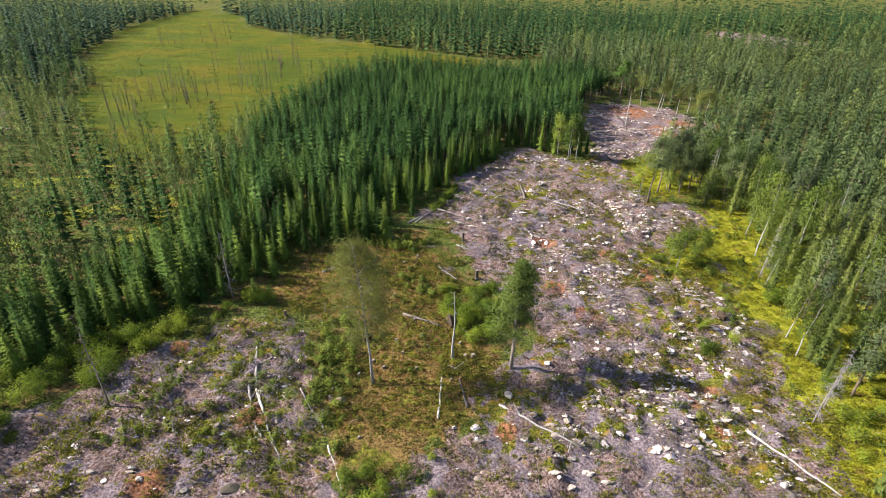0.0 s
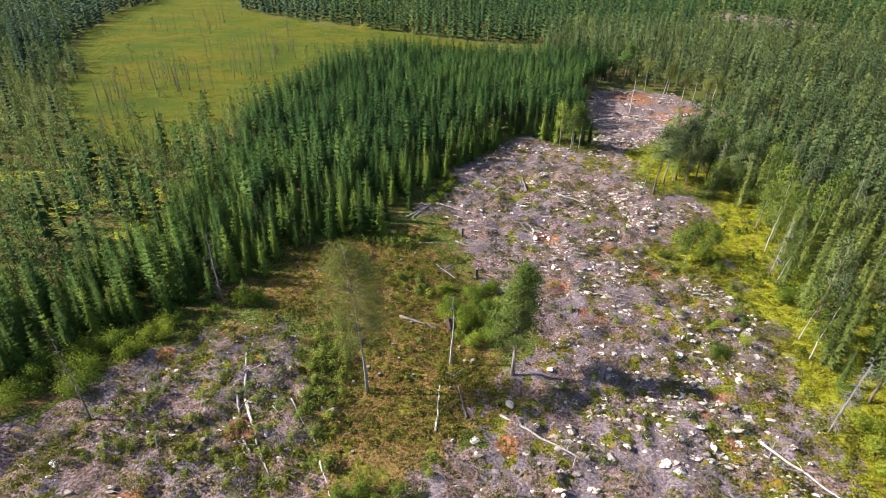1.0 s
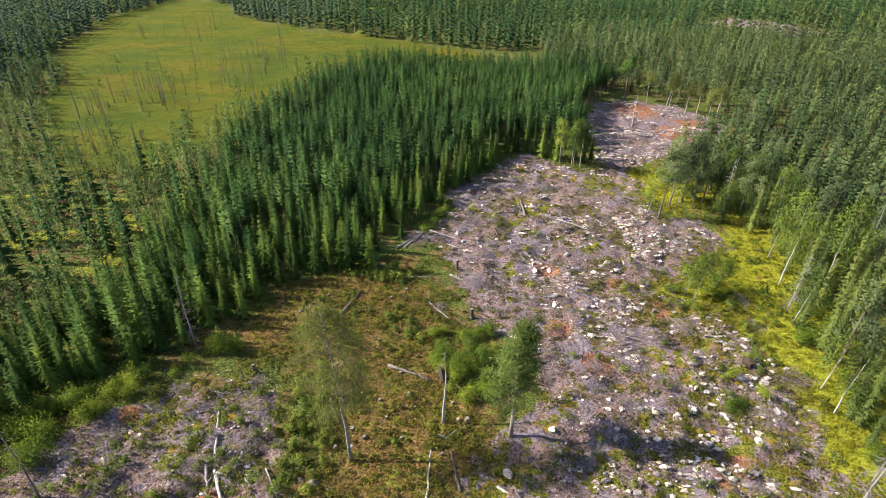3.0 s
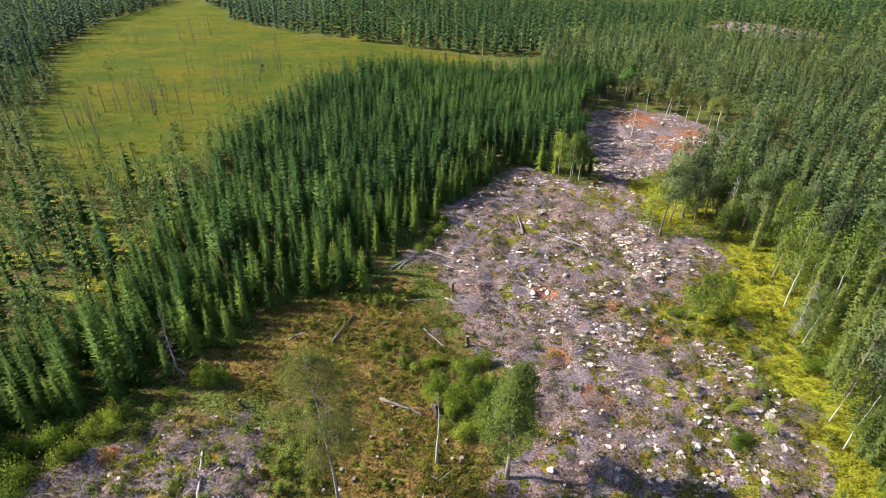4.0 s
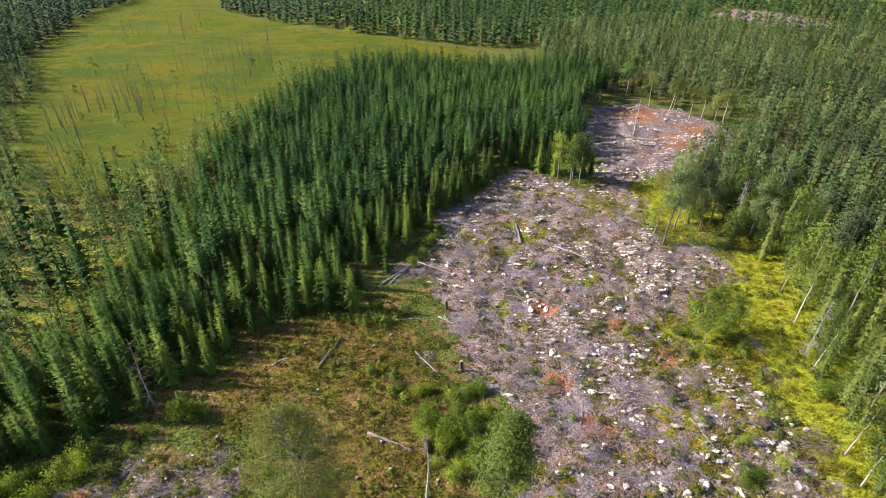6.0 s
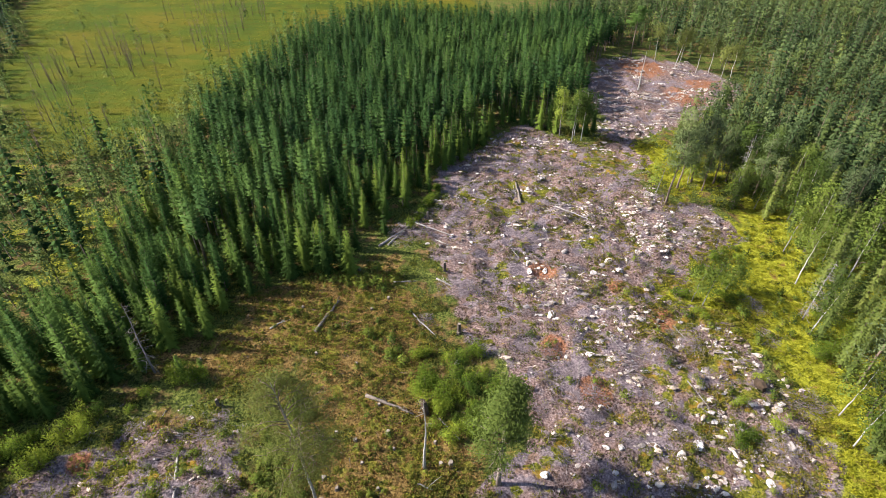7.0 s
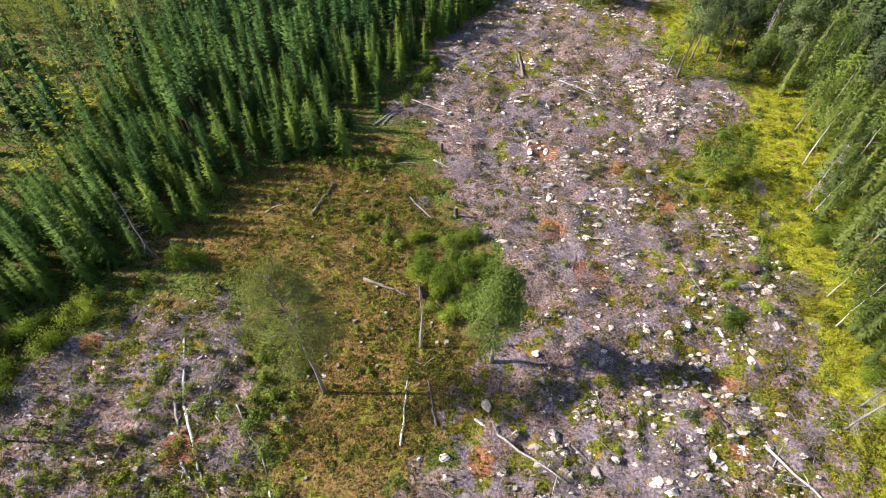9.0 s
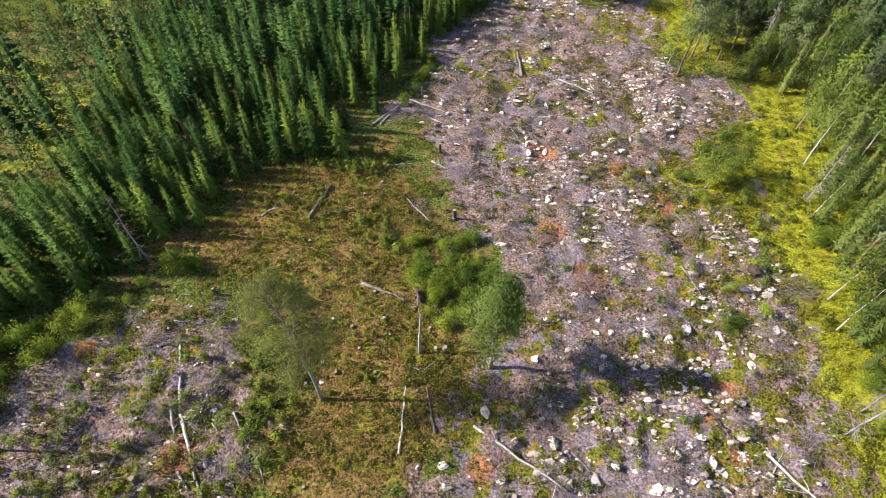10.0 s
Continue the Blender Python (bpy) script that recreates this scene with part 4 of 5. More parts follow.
# ---- the single trees in the clearing ----
def part(name, vt, mat, parent, label="", smooth=True):
    ob = new(name, make_mesh(name, *vt, [mat], smooth=smooth))
    ob.parent = parent
    return tagged(ob, label) if label else ob


rng = np.random.default_rng(5)
hero = birch_thing("tall lone birch with white trunk and thin olive crown", birch(rng, 14.6, 64, 46, 0.36, 0.118, 0.08, (-0.9, 0.3), 0.3, 0.22, True, 0.24, -1.2), "", M_OLIVE)
hero.matrix_basis = stand(-6.8, 35.6)
hero = tree_thing("pine_tree", "lone pine with bare lower trunk and dense green crown", *pine(rng, 11.7, 66, 54, 0.34, 0.168, (0.4, 0.1), 0.11, 0.27, 1.0, 34), M_PALEBARK, M_HERO, own=0.55)
hero.matrix_basis = stand(5.4, 38.5)
snag = tree_thing("dead_birch", "dead standing birch stem with a few bare branches", dead_tree(rng, 7.2, 7, (0.1, 0.5), 2, 0.2, 0.62, 0.13), None, M_BIRCHBARK, None)
snag.matrix_basis = stand(0.0, 39.6)
snag = tree_thing("dead_spruce", "dead bare spruce with a leaning grey stem", dead_tree(rng, 9.2, 40, (-0.3, 0.2), 2, 0.12, 0.25, 0.075), None, M_LOG, None)
snag.matrix_basis = stand(-27.3, 31.1)
snag = tree_thing("dead_spruce", "dead grey spruce with twigs among green spruces", dead_tree(rng, 7.8, 60, (-0.3, 0.3), 3, 0.13, 0.08), None, M_DEAD, None)
snag.matrix_basis = stand(-23.4, 47.3)
snag = tree_thing("dead_birch", "tall bare dead birch trunk in the far clearing", dead_tree(rng, 7.6, 6, (0.2, 0.1), 1, 0.1, 0.5, 0.17), None, M_BIRCHBARK, None)
snag.matrix_basis = stand(36.1, 119.2)
snag = tree_thing("pine_tree", "old pine with a long pale trunk at the far clearing", *pine(rng, 10.5, 40, 12, 0.62, 0.17, (0.3, 0), 0.22), M_BARK, M_PINE)
snag.matrix_basis = stand(40.0, 140.6)
for px, py, h in ((10.5, 102, 6.6), (12.6, 101.1, 7.6), (14.0, 100.6, 6.2), (15.3, 99.5, 7.8), (16.7, 99.6, 7.0), (17.6, 98.4, 6.0), (22.3, 98.6, 7.4), (21.0, 100.2, 8.0), (24.0, 100.5, 6.4)):
    tree_thing("spruce_tree", "slender green spruce on a spur of trees in the clearing", *spruce(rng, h, 0.9, 0.95), M_BARK, M_SPRUCE, "spruces on the spur").matrix_basis = stand(px, py)
for px, py, h in ((-21.8, 30.8, 1.9), (-21.1, 28.9, 1.5), (-13.2, 45.6, 1.3)):
    tree_thing("dead_spruce", "short dead grey spruce with broken twigs in the clearing", dead_tree(rng, h, 14, (0.1, 0), 1, 0.3, 0.2, 0.05), None, M_DEAD, None).matrix_basis = stand(px, py)
for px, py, h in ((19.7, 95.3, 8.6), (18.2, 97.6, 7.8), (21.4, 96.4, 8.2), (20.6, 97.9, 7)):
    birch_thing("birch with pale trunk in a small clump", birch(rng, h, 12, 14, 0.4, 0.11, 0.12, (0.2, 0), 0.32)).matrix_basis = stand(px, py)
for px, py, h in ((29.1, 78.0, 10.2), (32.0, 82.5, 9.0), (34.6, 84.5, 9.5)):
    tree_thing("pine_tree", "pine with dark leaning trunk at the clearing's edge", *pine(rng, h, 34, 18, 0.5, 0.17, (0.8, 0.4), 0.16, 0.4), M_BARK, M_GREYPINE_E).matrix_basis = stand(px, py)
for px, py, h in ((27.8, 78.9, 7.5), (27.2, 58.9, 5.5), (26.4, 59.6, 4.5), (30.4, 61.2, 3.6), (36.5, 55.5, 7), (34.3, 46.2, 6), (33.7, 43.1, 6.5), (38.8, 63.1, 7), (40, 68.7, 6)):
    birch_thing("young birch with a thin pale stem in yellow grass", birch(rng, h, 12, 12, 0.35, 0.16, 0.09, (0.9, 0.2), 0.36)).matrix_basis = stand(px, py)
tree_thing("dead_spruce", "dead grey-blue spruce at the forest edge", dead_tree(rng, 8.3, 130, (0, 0), 3, 0.15, 0.05), None, M_DEAD, None).matrix_basis = stand(39.7, 81.9)
for px, py, h in ((30.8, 34.5, 7.5), (32.6, 36.2, 6.5), (36.8, 57.5, 7.5)):
    tree_thing("dead_spruce", "dead grey spruce with fine bare twigs", dead_tree(rng, h, 90, (0.6, 0.2), 3, 0.16, 0.1), None, M_DEAD, None).matrix_basis = stand(px, py)
for px, py, h in ((47.0, 132.5, 8.5), (48.2, 133.4, 7.5), (51.0, 131.0, 7), (53.0, 129.5, 7.5), (54.5, 127.0, 7), (55.5, 125.0, 7.5), (44.5, 138.0, 8)):
    birch_thing("bare-stemmed pale birch at the far forest edge", birch(rng, h, 16, 9, 0.62, 0.11, 0.11, (rng.normal(0.5, 0.6), 0), 0.34), "", M_OLIVE).matrix_basis = stand(px, py)
for px, py, h in ((-11.5, 61.5, 6.6), (-12.4, 62.0, 5.8), (-9.0, 61.7, 6.2), (-9.9, 62.3, 5.0), (-15.0, 60.7, 6.8), (-5.2, 85.8, 6.7), (-20.8, 46.9, 3.0), (-19.6, 47.8, 1.6), (-6.2, 68.6, 3.4), (-1.5, 79.0, 3.0)):
    tree_thing("spruce_tree", "small bright green spruce in front of the plantation", *spruce(rng, h, 1.25, 1.25), M_BARK, M_SPRUCE).matrix_basis = stand(px, py)


# ---- shrubs ----
def bush(rng, h, leaf=0.09, n=10, per=13):
    cen, bits = [], []
    for k in range(n):
        az, r = rng.uniform(0, 6.28), rng.uniform(0.1, 0.5) * h
        tip = np.array([np.cos(az) * r, np.sin(az) * r, h * rng.uniform(0.5, 1.0)])
        bits.append(tube([[0, 0, -0.1], tip * [0.4, 0.4, 0.55], tip], [0.018, 0.012, 0.005], 3))
        cen += [tip, tip * [0.75, 0.75, 0.6], tip * [0.9, 0.9, 0.8]]
    return join(bits), leaves(rng, np.array(cen), per, 0.14 * h + 0.05, leaf, 0.9)


def bush_thing(name, label, h, leaf, n, per):
    b = bush(rng, h, leaf, n, per)
    root = tagged(new(name), label, "shrub", "shrubs in the clearing")
    part("stem", b[0], M_BARK, root)
    t, n = crown_normals(*b[1], 0.5)
    ob = new("foliage", make_mesh("foliage", b[1][0], t, [M_SHRUB], normals=n))
    ob.parent = root
    return root


bushes = [bush_thing("shrub", "bright green leafy shrub on the clear-felled ground", h, lf, n, per) for h, lf, n, per in ((0.8, 0.052, 6, 24), (1.2, 0.056, 8, 28), (1.7, 0.06, 10, 32), (2.3, 0.066, 12, 36))]
SHRUB_AREAS = [([(-1, 51), (-3, 47.5), (-0.5, 45.5), (1.2, 41.5), (4.9, 42.5), (6, 47), (4.5, 51)], 50, 1.25),
               ([(-37, 20), (-37, 34), (-31, 40), (-27, 39), (-29, 33), (-34, 26)], 40, 1.6), ([(-30, 40), (-25, 45), (-21, 48), (-19, 47), (-23, 43.5), (-28, 38)], 24, 1.3),
               ([(-12, 45), (-9.5, 44), (-9, 37), (-11, 33), (-13.5, 38)], 18, 0.85), ([(-9, 24), (-7, 28), (0, 28), (-1, 23)], 12, 1.1), ([(-16, 59), (-9, 62.5), (-3, 62), (-5, 59)], 16, 0.9),
               ([(-6, 56), (-3, 52), (-2, 49), (-7, 50)], 8, 0.9), ([(-5, 66), (-2, 77), (4, 88), (0, 80), (-3, 70)], 18, 1.0), ([(22, 60), (27, 66), (34, 68), (34, 60), (28, 56)], 16, 1.3),
               ([(24, 40), (30, 46), (29, 50), (23, 46)], 9, 1.0), ([(8, 30), (26, 30), (26, 75), (6, 75)], 40, 0.7), ([(31, 25), (34, 40), (38, 50), (41, 40), (38, 25)], 26, 1.5),
               ([(34, 52), (40, 62), (42, 70), (46, 62), (40, 52)], 22, 1.6), ([(-30, 28), (-12, 26), (-13, 42), (-25, 42)], 50, 0.75), ([(-17, 56), (-5, 60), (1, 52), (2, 42), (-3, 33), (-9, 34), (-10, 46)], 46, 0.55),
               ([(24, 58), (36, 72), (43, 76), (42, 62), (34, 46), (30, 28), (28, 40), (30, 52)], 40, 0.8), ([(-12, 27), (-12, 45), (-9, 45), (-8, 27)], 20, 0.9)]
low_x, low_y, low_h = [], [], []
for area, count, tall in SHRUB_AREAS:
    ax, ay = np.array(area).T
    made = 0
    while tall < 1 and made < count * 2.2:
        px, py = rng.uniform(ax.min(), ax.max()), rng.uniform(ay.min(), ay.max())
        if inside(area, px, py) > 0:
            made += 1
            low_x.append(px)
            low_y.append(py)
            low_h.append(tall * rng.uniform(0.4, 1.2))
    while made < count:
        px, py = rng.uniform(ax.min(), ax.max()), rng.uniform(ay.min(), ay.max())
        if inside(area, px, py) < 0:
            continue
        made += 1
        h = tall * rng.uniform(0.5, 1.25)
        k = int(np.argmin([abs(h - v) for v in (0.8, 1.2, 1.7, 2.3)]))
        m = stand(px, py, rng.uniform(0, 6.28), h / (0.8, 1.2, 1.7, 2.3)[k])
        if id(bushes[k]) not in used:
            used.add(id(bushes[k]))
            bushes[k].matrix_basis = m
        else:
            put(bushes[k], m)
forest("low_shrubs", "knee-high green shrubs among heath and felling debris", [bush(rng, 1.0, 0.09, 5, 9) for _ in range(3)], np.array(low_x), np.array(low_y), np.array(low_h), M_BARK, M_LOWSHRUB, rng, "shrubs")


# ---- logs, stumps and brush ----
def log(p0, p1, r, mat, label, stubs=3, name="log", lift=0.0):
    """A fallen stem between two places on the ground, thicker at the first."""
    a, b = np.array([*p0, float(land(*p0)) + r * 0.6]), np.array([*p1, float(land(*p1)) + r * 0.5 + lift])
    r *= 0.85
    ln = np.linalg.norm(b - a)
    f = np.linspace(0, 1, 7)[:, None]
    pts = a + (b - a) * f + rng.normal(0, 0.012 * ln, (7, 3)) * np.sin(np.pi * f) * [1, 1, 0.4]
    root = tagged(new(name, make_mesh(name, *tube(pts, r * np.linspace(1, 0.55, 7), 8), [mat], smooth=True)), label, "log", "fallen stems")
    d = (pts[1] - pts[0]) / np.linalg.norm(pts[1] - pts[0])
    part("cut_face", tube([pts[0] - d * 0.02, pts[0] + d * 0.01], [r * 0.9, r * 0.92], 8), M_CUT, root, "pale sawn end", False)
    for _ in range(stubs):
        o = along(pts, rng.uniform(0.25, 0.95))
        e = o + rng.normal(0, 1, 3) * [0.45, 0.45, 0.2] + [0, 0, 0.25]
        part("branch", tube([o, (o + e) / 2 + rng.normal(0, 0.05, 3), e], [r * 0.35, r * 0.22, 0.01], 4), mat, root)
    return root


GREY, PALE, BROWN = "weathered grey fallen log on the felled ground", "long pale fallen birch stem on the ground", "brown rotting log lying in rusty heath"
for p0, p1, r, mt, lb in (((-16.6, 34.3), (-18.3, 39.6), 0.17, M_DEAD, GREY), ((-14.9, 35.5), (-15.3, 32.5), 0.13, M_BIRCHBARK, PALE), ((-17.4, 34.7), (-16.5, 32.7), 0.17, M_DEAD, GREY), ((-14.0, 29.6), (-12.6, 27.5), 0.11, M_BIRCHBARK, PALE),
                          ((-16.5, 34.1), (-14.1, 29.7), 0.17, M_BIRCHBARK, PALE), ((-12.8, 34.3), (-11.4, 32.2), 0.08, M_DEAD, GREY), ((-14.1, 33.5), (-12.6, 31.9), 0.06, M_DEAD, GREY),
                          ((-10.5, 31.3), (-9.6, 29.6), 0.08, M_DEAD, GREY), ((-15.3, 30.1), (-14.4, 29.1), 0.12, M_BIRCHBARK, PALE), ((-5.2, 45.8), (-1.1, 44.2), 0.19, M_LOG, BROWN),
                          ((-0.4, 38.2), (0.7, 37.8), 0.12, M_BIRCHBARK, PALE), ((-21.2, 41.3), (-20.8, 43.6), 0.07, M_DEAD, GREY), ((-19.9, 30.1), (-19.7, 31.3), 0.06, M_DEAD, GREY),
                          ((-1.0, 31.8), (-0.8, 36.9), 0.11, M_BIRCHBARK, PALE), ((1.4, 33.3), (0.7, 36.6), 0.14, M_LOG, GREY), ((4.1, 34.0), (10.1, 29.8), 0.13, M_BIRCHBARK, PALE),
                          ((24.4, 33.0), (28.7, 27.0), 0.13, M_BIRCHBARK, PALE), ((-10.9, 52.8), (-9.5, 57.4), 0.2, M_LOG, BROWN), ((-15.2, 53.0), (-14.0, 54.2), 0.1, M_BIRCHBARK, PALE),
                          ((-2.3, 56.3), (0.3, 53.1), 0.1, M_DEAD, GREY), ((-6.6, 66.3), (-2.8, 71.6), 0.17, M_DEAD, GREY), ((-5.6, 66.6), (-3.4, 70.6), 0.13, M_DEAD, GREY),
                          ((-2.8, 71.2), (1.6, 69.5), 0.11, M_BIRCHBARK, PALE), ((-2.7, 69.4), (1.2, 67.6), 0.09, M_BIRCHBARK, PALE), ((7.8, 58.3), (8.8, 56.3), 0.09, M_DEAD, GREY),
                          ((0.1, 61.3), (1.7, 60.2), 0.13, M_BIRCHBARK, PALE), ((10.3, 77.0), (10.1, 83.0), 0.2, M_LOG, GREY), ((22.4, 48.8), (23.4, 46.1), 0.07, M_DEAD, GREY),
                          ((7.4, 36.6), (8.6, 38.6), 0.09, M_LOG, GREY), ((2.6, 42.0), (0.6, 44.4), 0.07, M_DEAD, GREY), ((-4.4, 60.6), (-1.9, 60.9), 0.09, M_DEAD, GREY),
                          ((-9.2, 28.6), (-7.4, 24.8), 0.09, M_BIRCHBARK, PALE), ((13.0, 61.0), (15.4, 60.2), 0.08, M_DEAD, GREY), ((14.6, 76.5), (18.8, 73.5), 0.1, M_DEAD, GREY)):
    log(p0, p1, r, mt, lb, 4 if r > 0.12 else 2)
for _ in range(60):
    px, py = rng.uniform(-2, 30), rng.uniform(26, 100)
    if inside(SLASH_B, px, py) < 1.5:
        continue
    az, ln = rng.uniform(0, 6.28), rng.uniform(1.2, 3.2)
    log((px, py), (px + ln * math.cos(az), py + ln * math.sin(az)), rng.uniform(0.03, 0.055), M_DEAD if rng.random() < 0.8 else M_LOG, "thin grey branch lying on the felled ground", 1, "branch_log", 0.1)


def stump(r, h):
    an = np.arange(10) / 10 * 2 * np.pi
    wob = 1 + 0.12 * rng.normal(0, 1, 10)
    lv = []
    for z, k in ((-0.2, 1.7), (0.06, 1.3), (h, 1.0)):
        lv.append(np.stack([np.cos(an) * r * k * wob, np.sin(an) * r * k * wob, np.full(10, z)], -1))
    v = np.concatenate(lv + [np.array([[0, 0, h]])])
    t = [(k * 10 + i, k * 10 + (i + 1) % 10, (k + 1) * 10 + (i + 1) % 10) for k in range(2) for i in range(10)]
    t += [(k * 10 + i, (k + 1) * 10 + (i + 1) % 10, (k + 1) * 10 + i) for k in range(2) for i in range(10)]
    t += [(20 + i, 20 + (i + 1) % 10, 30) for i in range(10)]
    root = tagged(new("tree_stump", make_mesh("tree_stump", v, np.array(t), [M_LOG])), "low grey tree stump with a pale cut top", "stump", "tree stumps")
    part("cut_top", tube([[0, 0, h - 0.01], [0, 0, h + 0.012]], [r * 0.9, r * 0.88], 10), M_CUT, root, "pale sawn top", False)
    return root


stumps = [stump(0.1, 0.25), stump(0.12, 0.3), stump(0.15, 0.28)]
spots = [(-7.0, 42.2), (-5.4, 41.6), (-3.0, 42.4), (-2.4, 41.0), (-4.6, 39.6), (-7.2, 38.4), (-6.1, 37.6), (-3.2, 37.7), (-8.2, 36.7), (-4.0, 45.0), (2.4, 53.6), (1.2, 40.0), (-10.1, 34.6), (-11.1, 34.3)]
while len(spots) < 90:
    q = (rng.uniform(-28, 50), rng.uniform(26, 140))
    if max(inside(SLASH_A, *q), inside(SLASH_B, *q), inside(HEATH, *q)) > 0.5:
        spots.append(q)
for i, (px, py) in enumerate(spots):
    m = stand(px, py, rng.uniform(0, 6.28), rng.uniform(0.8, 1.25))
    k = i % 3
    if i < 3:
        stumps[k].matrix_basis = m
    else:
        put(stumps[k], m)


for px, py, h, r in ((2.5, 53.7, 1.3, 0.16), (-1.4, 72.6, 1.0, 0.13), (-4.6, 75.0, 1.4, 0.12), (-16.9, 44.2, 0.9, 0.11), (0.9, 62.8, 1.2, 0.12)):
    hs = stump(r, h)
    tagged(hs, "high grey stump standing in the felled ground", "stump")
    hs.matrix_basis = stand(px, py)


def root_plate(px, py, r, turn):
    """The upturned root disc of a wind-thrown tree."""
    an = np.arange(14) / 14 * 6.283
    rr = r * rng.uniform(0.75, 1.2, 14)
    front = np.stack([rr * np.cos(an), 0 * an - 0.12, r * 0.8 + rr * np.sin(an)], -1)
    back = front * [0.85, 1, 0.9] + [0, 0.3, 0.05]
    v = np.concatenate([front, back, [[0, -0.2, r * 0.8], [0, 0.35, r * 0.8]]])
    t = []
    for i in range(14):
        k = (i + 1) % 14
        t += [(i, k, 14 + k), (i, 14 + k, 14 + i), (28, k, i), (29, 14 + i, 14 + k)]
    root = tagged(new("root_plate", make_mesh("root_plate", v, np.array(t), [M_SOIL])), "dark upturned root plate of a fallen tree", "root plate")
    for _ in range(9):
        az = rng.uniform(0, 6.28)
        o = np.array([0.4 * r * math.cos(az), -0.1, r * 0.8 + 0.4 * r * math.sin(az)])
        e = o + np.array([math.cos(az), -rng.uniform(0.1, 0.5), math.sin(az)]) * r * rng.uniform(0.7, 1.1)
        part("root", tube([o, (o + e) / 2 + rng.normal(0, 0.05, 3), e], [0.05, 0.03, 0.01], 4), M_LOG, root)
    root.matrix_basis = stand(px, py, turn)


root_plate(-0.3, 44.6, 0.75, -1.2)
root_plate(-8.2, 41.5, 0.5, 0.6)
root_plate(28.6, 48.6, 0.6, 2.0)


def sticks(rng, c, az, up, ln, r):
    """Many thin three-sided sticks: centres, headings, rise, lengths, radii."""
    d = np.stack([np.cos(az) * np.cos(up), np.sin(az) * np.cos(up), np.sin(up)], -1)
    s = np.stack([-np.sin(az), np.cos(az), 0 * az], -1)
    u = np.cross(s, d)
    rings = []
    for e, k in ((-0.5, 1.0), (0.5, 0.5)):
        p = c + d * (ln * e)[:, None]
        for q in range(3):
            rings.append(p + (r * k)[:, None] * (s * math.cos(q * 2.094) + u * math.sin(q * 2.094)))
    v = np.stack(rings, 1).reshape(-1, 3)
    f = np.array([(q, (q + 1) % 3, 3 + (q + 1) % 3) for q in range(3)] + [(q, 3 + (q + 1) % 3, 3 + q) for q in range(3)])
    return v, (f[None] + (np.arange(len(c)) * 6)[:, None, None]).reshape(-1, 3)


def scatter(count, weight, box):
    """Random places in the box (x0, x1, y0, y1), kept by a weight of 0 to 1."""
    got_x, got_y = [], []
    while sum(map(len, got_x)) < count:
        x, y = rng.uniform(box[0], box[1], count), rng.uniform(box[2], box[3], count)
        k = rng.random(count) < weight(x, y)
        got_x.append(x[k])
        got_y.append(y[k])
    return np.concatenate(got_x)[:count], np.concatenate(got_y)[:count]


def felled(x, y):
    return np.clip(np.maximum(inside(SLASH_A, x, y), inside(SLASH_B, x, y)) / 2 + 0.4, 0.04, 1)


x, y = scatter(20000, lambda x, y: felled(x, y) * np.clip((vnoise(x, y, 2.6, 61) - 0.35) * 4, 0.06, 1) * np.clip(70 / np.hypot(x, y - 10), 0.25, 1), (-34, 57, 22, 143))
n = len(x)
v, t = sticks(rng, np.stack([x, y, land(x, y) + rng.uniform(0.02, 0.2, n)], -1), rng.uniform(0, 6.28, n), rng.normal(0, 0.2, n), rng.uniform(0.2, 0.9, n) ** 1.3, rng.uniform(0.006, 0.018, n))
tagged(new("felling_twigs", make_mesh("felling_twigs", v, t, [M_TWIG])), "grey scattered twigs and branches from felling", "twigs", kind="stuff")


def brushwood(size, count):
    """A springy low heap of dry branches, as one mesh."""
    az, rad = rng.uniform(0, 6.28, count), size * np.sqrt(rng.random(count))
    rad *= 1 + 0.3 * np.sin(az * 2 + rng.uniform(0, 6)) * np.sin(az * 3 + rng.uniform(0, 6))
    c = np.stack([rad * np.cos(az), rad * np.sin(az), 0.05 + size * 0.42 * np.clip(1 - (rad / size) ** 2, 0.05, 1) * rng.uniform(0.1, 1, count)], -1)
    v, t = sticks(rng, c, az + rng.normal(0, 0.9, count), rng.normal(0.1, 0.35, count), rng.uniform(0.15, 0.75, count), rng.uniform(0.004, 0.011, count))
    return make_mesh("brushwood", v, t, [M_BRUSH])


heaps = [brushwood(1.0, 260) for _ in range(4)]
spots = [(-26.1, 36.7, 1.8), (-17.1, 42.0, 2.2), (-22.9, 42.3, 1.8), (-12.3, 30.9, 2.0), (-15.3, 36.0, 1.8), (-23.9, 34.2, 2.0), (-18.1, 34.4, 1.6), (32.5, 59.0, 1.7), (31.8, 54.9, 1.4), (19.0, 58.6, 1.5),
         (31.9, 47.2, 2.0), (18.3, 52.9, 1.7), (7.6, 52.1, 2.0), (28.6, 48.8, 1.3), (10.5, 61.1, 1.8), (28.1, 42.4, 1.6), (20.9, 51.5, 1.5), (2.6, 59.8, 2.2), (-4.6, 68.8, 2.3), (3.6, 28.6, 1.9),
         (9.4, 45.6, 1.6), (13.4, 46.4, 1.8), (-0.8, 55.0, 1.3), (46.0, 116.0, 2.4), (52, 122, 2.0), (30.5, 103.5, 2.2), (4.5, 86.0, 2.2), (14.0, 87.5, 2.0)]
while len(spots) < 190:
    q = (rng.uniform(-30, 56), rng.uniform(24, 140))
    if (inside(SLASH_B, *q) > 0.6 or inside(SLASH_A, *q) > 0.6) and vnoise(*q, 6, 91) > 0.35:
        spots.append((*q, rng.uniform(0.6, 1.5)))
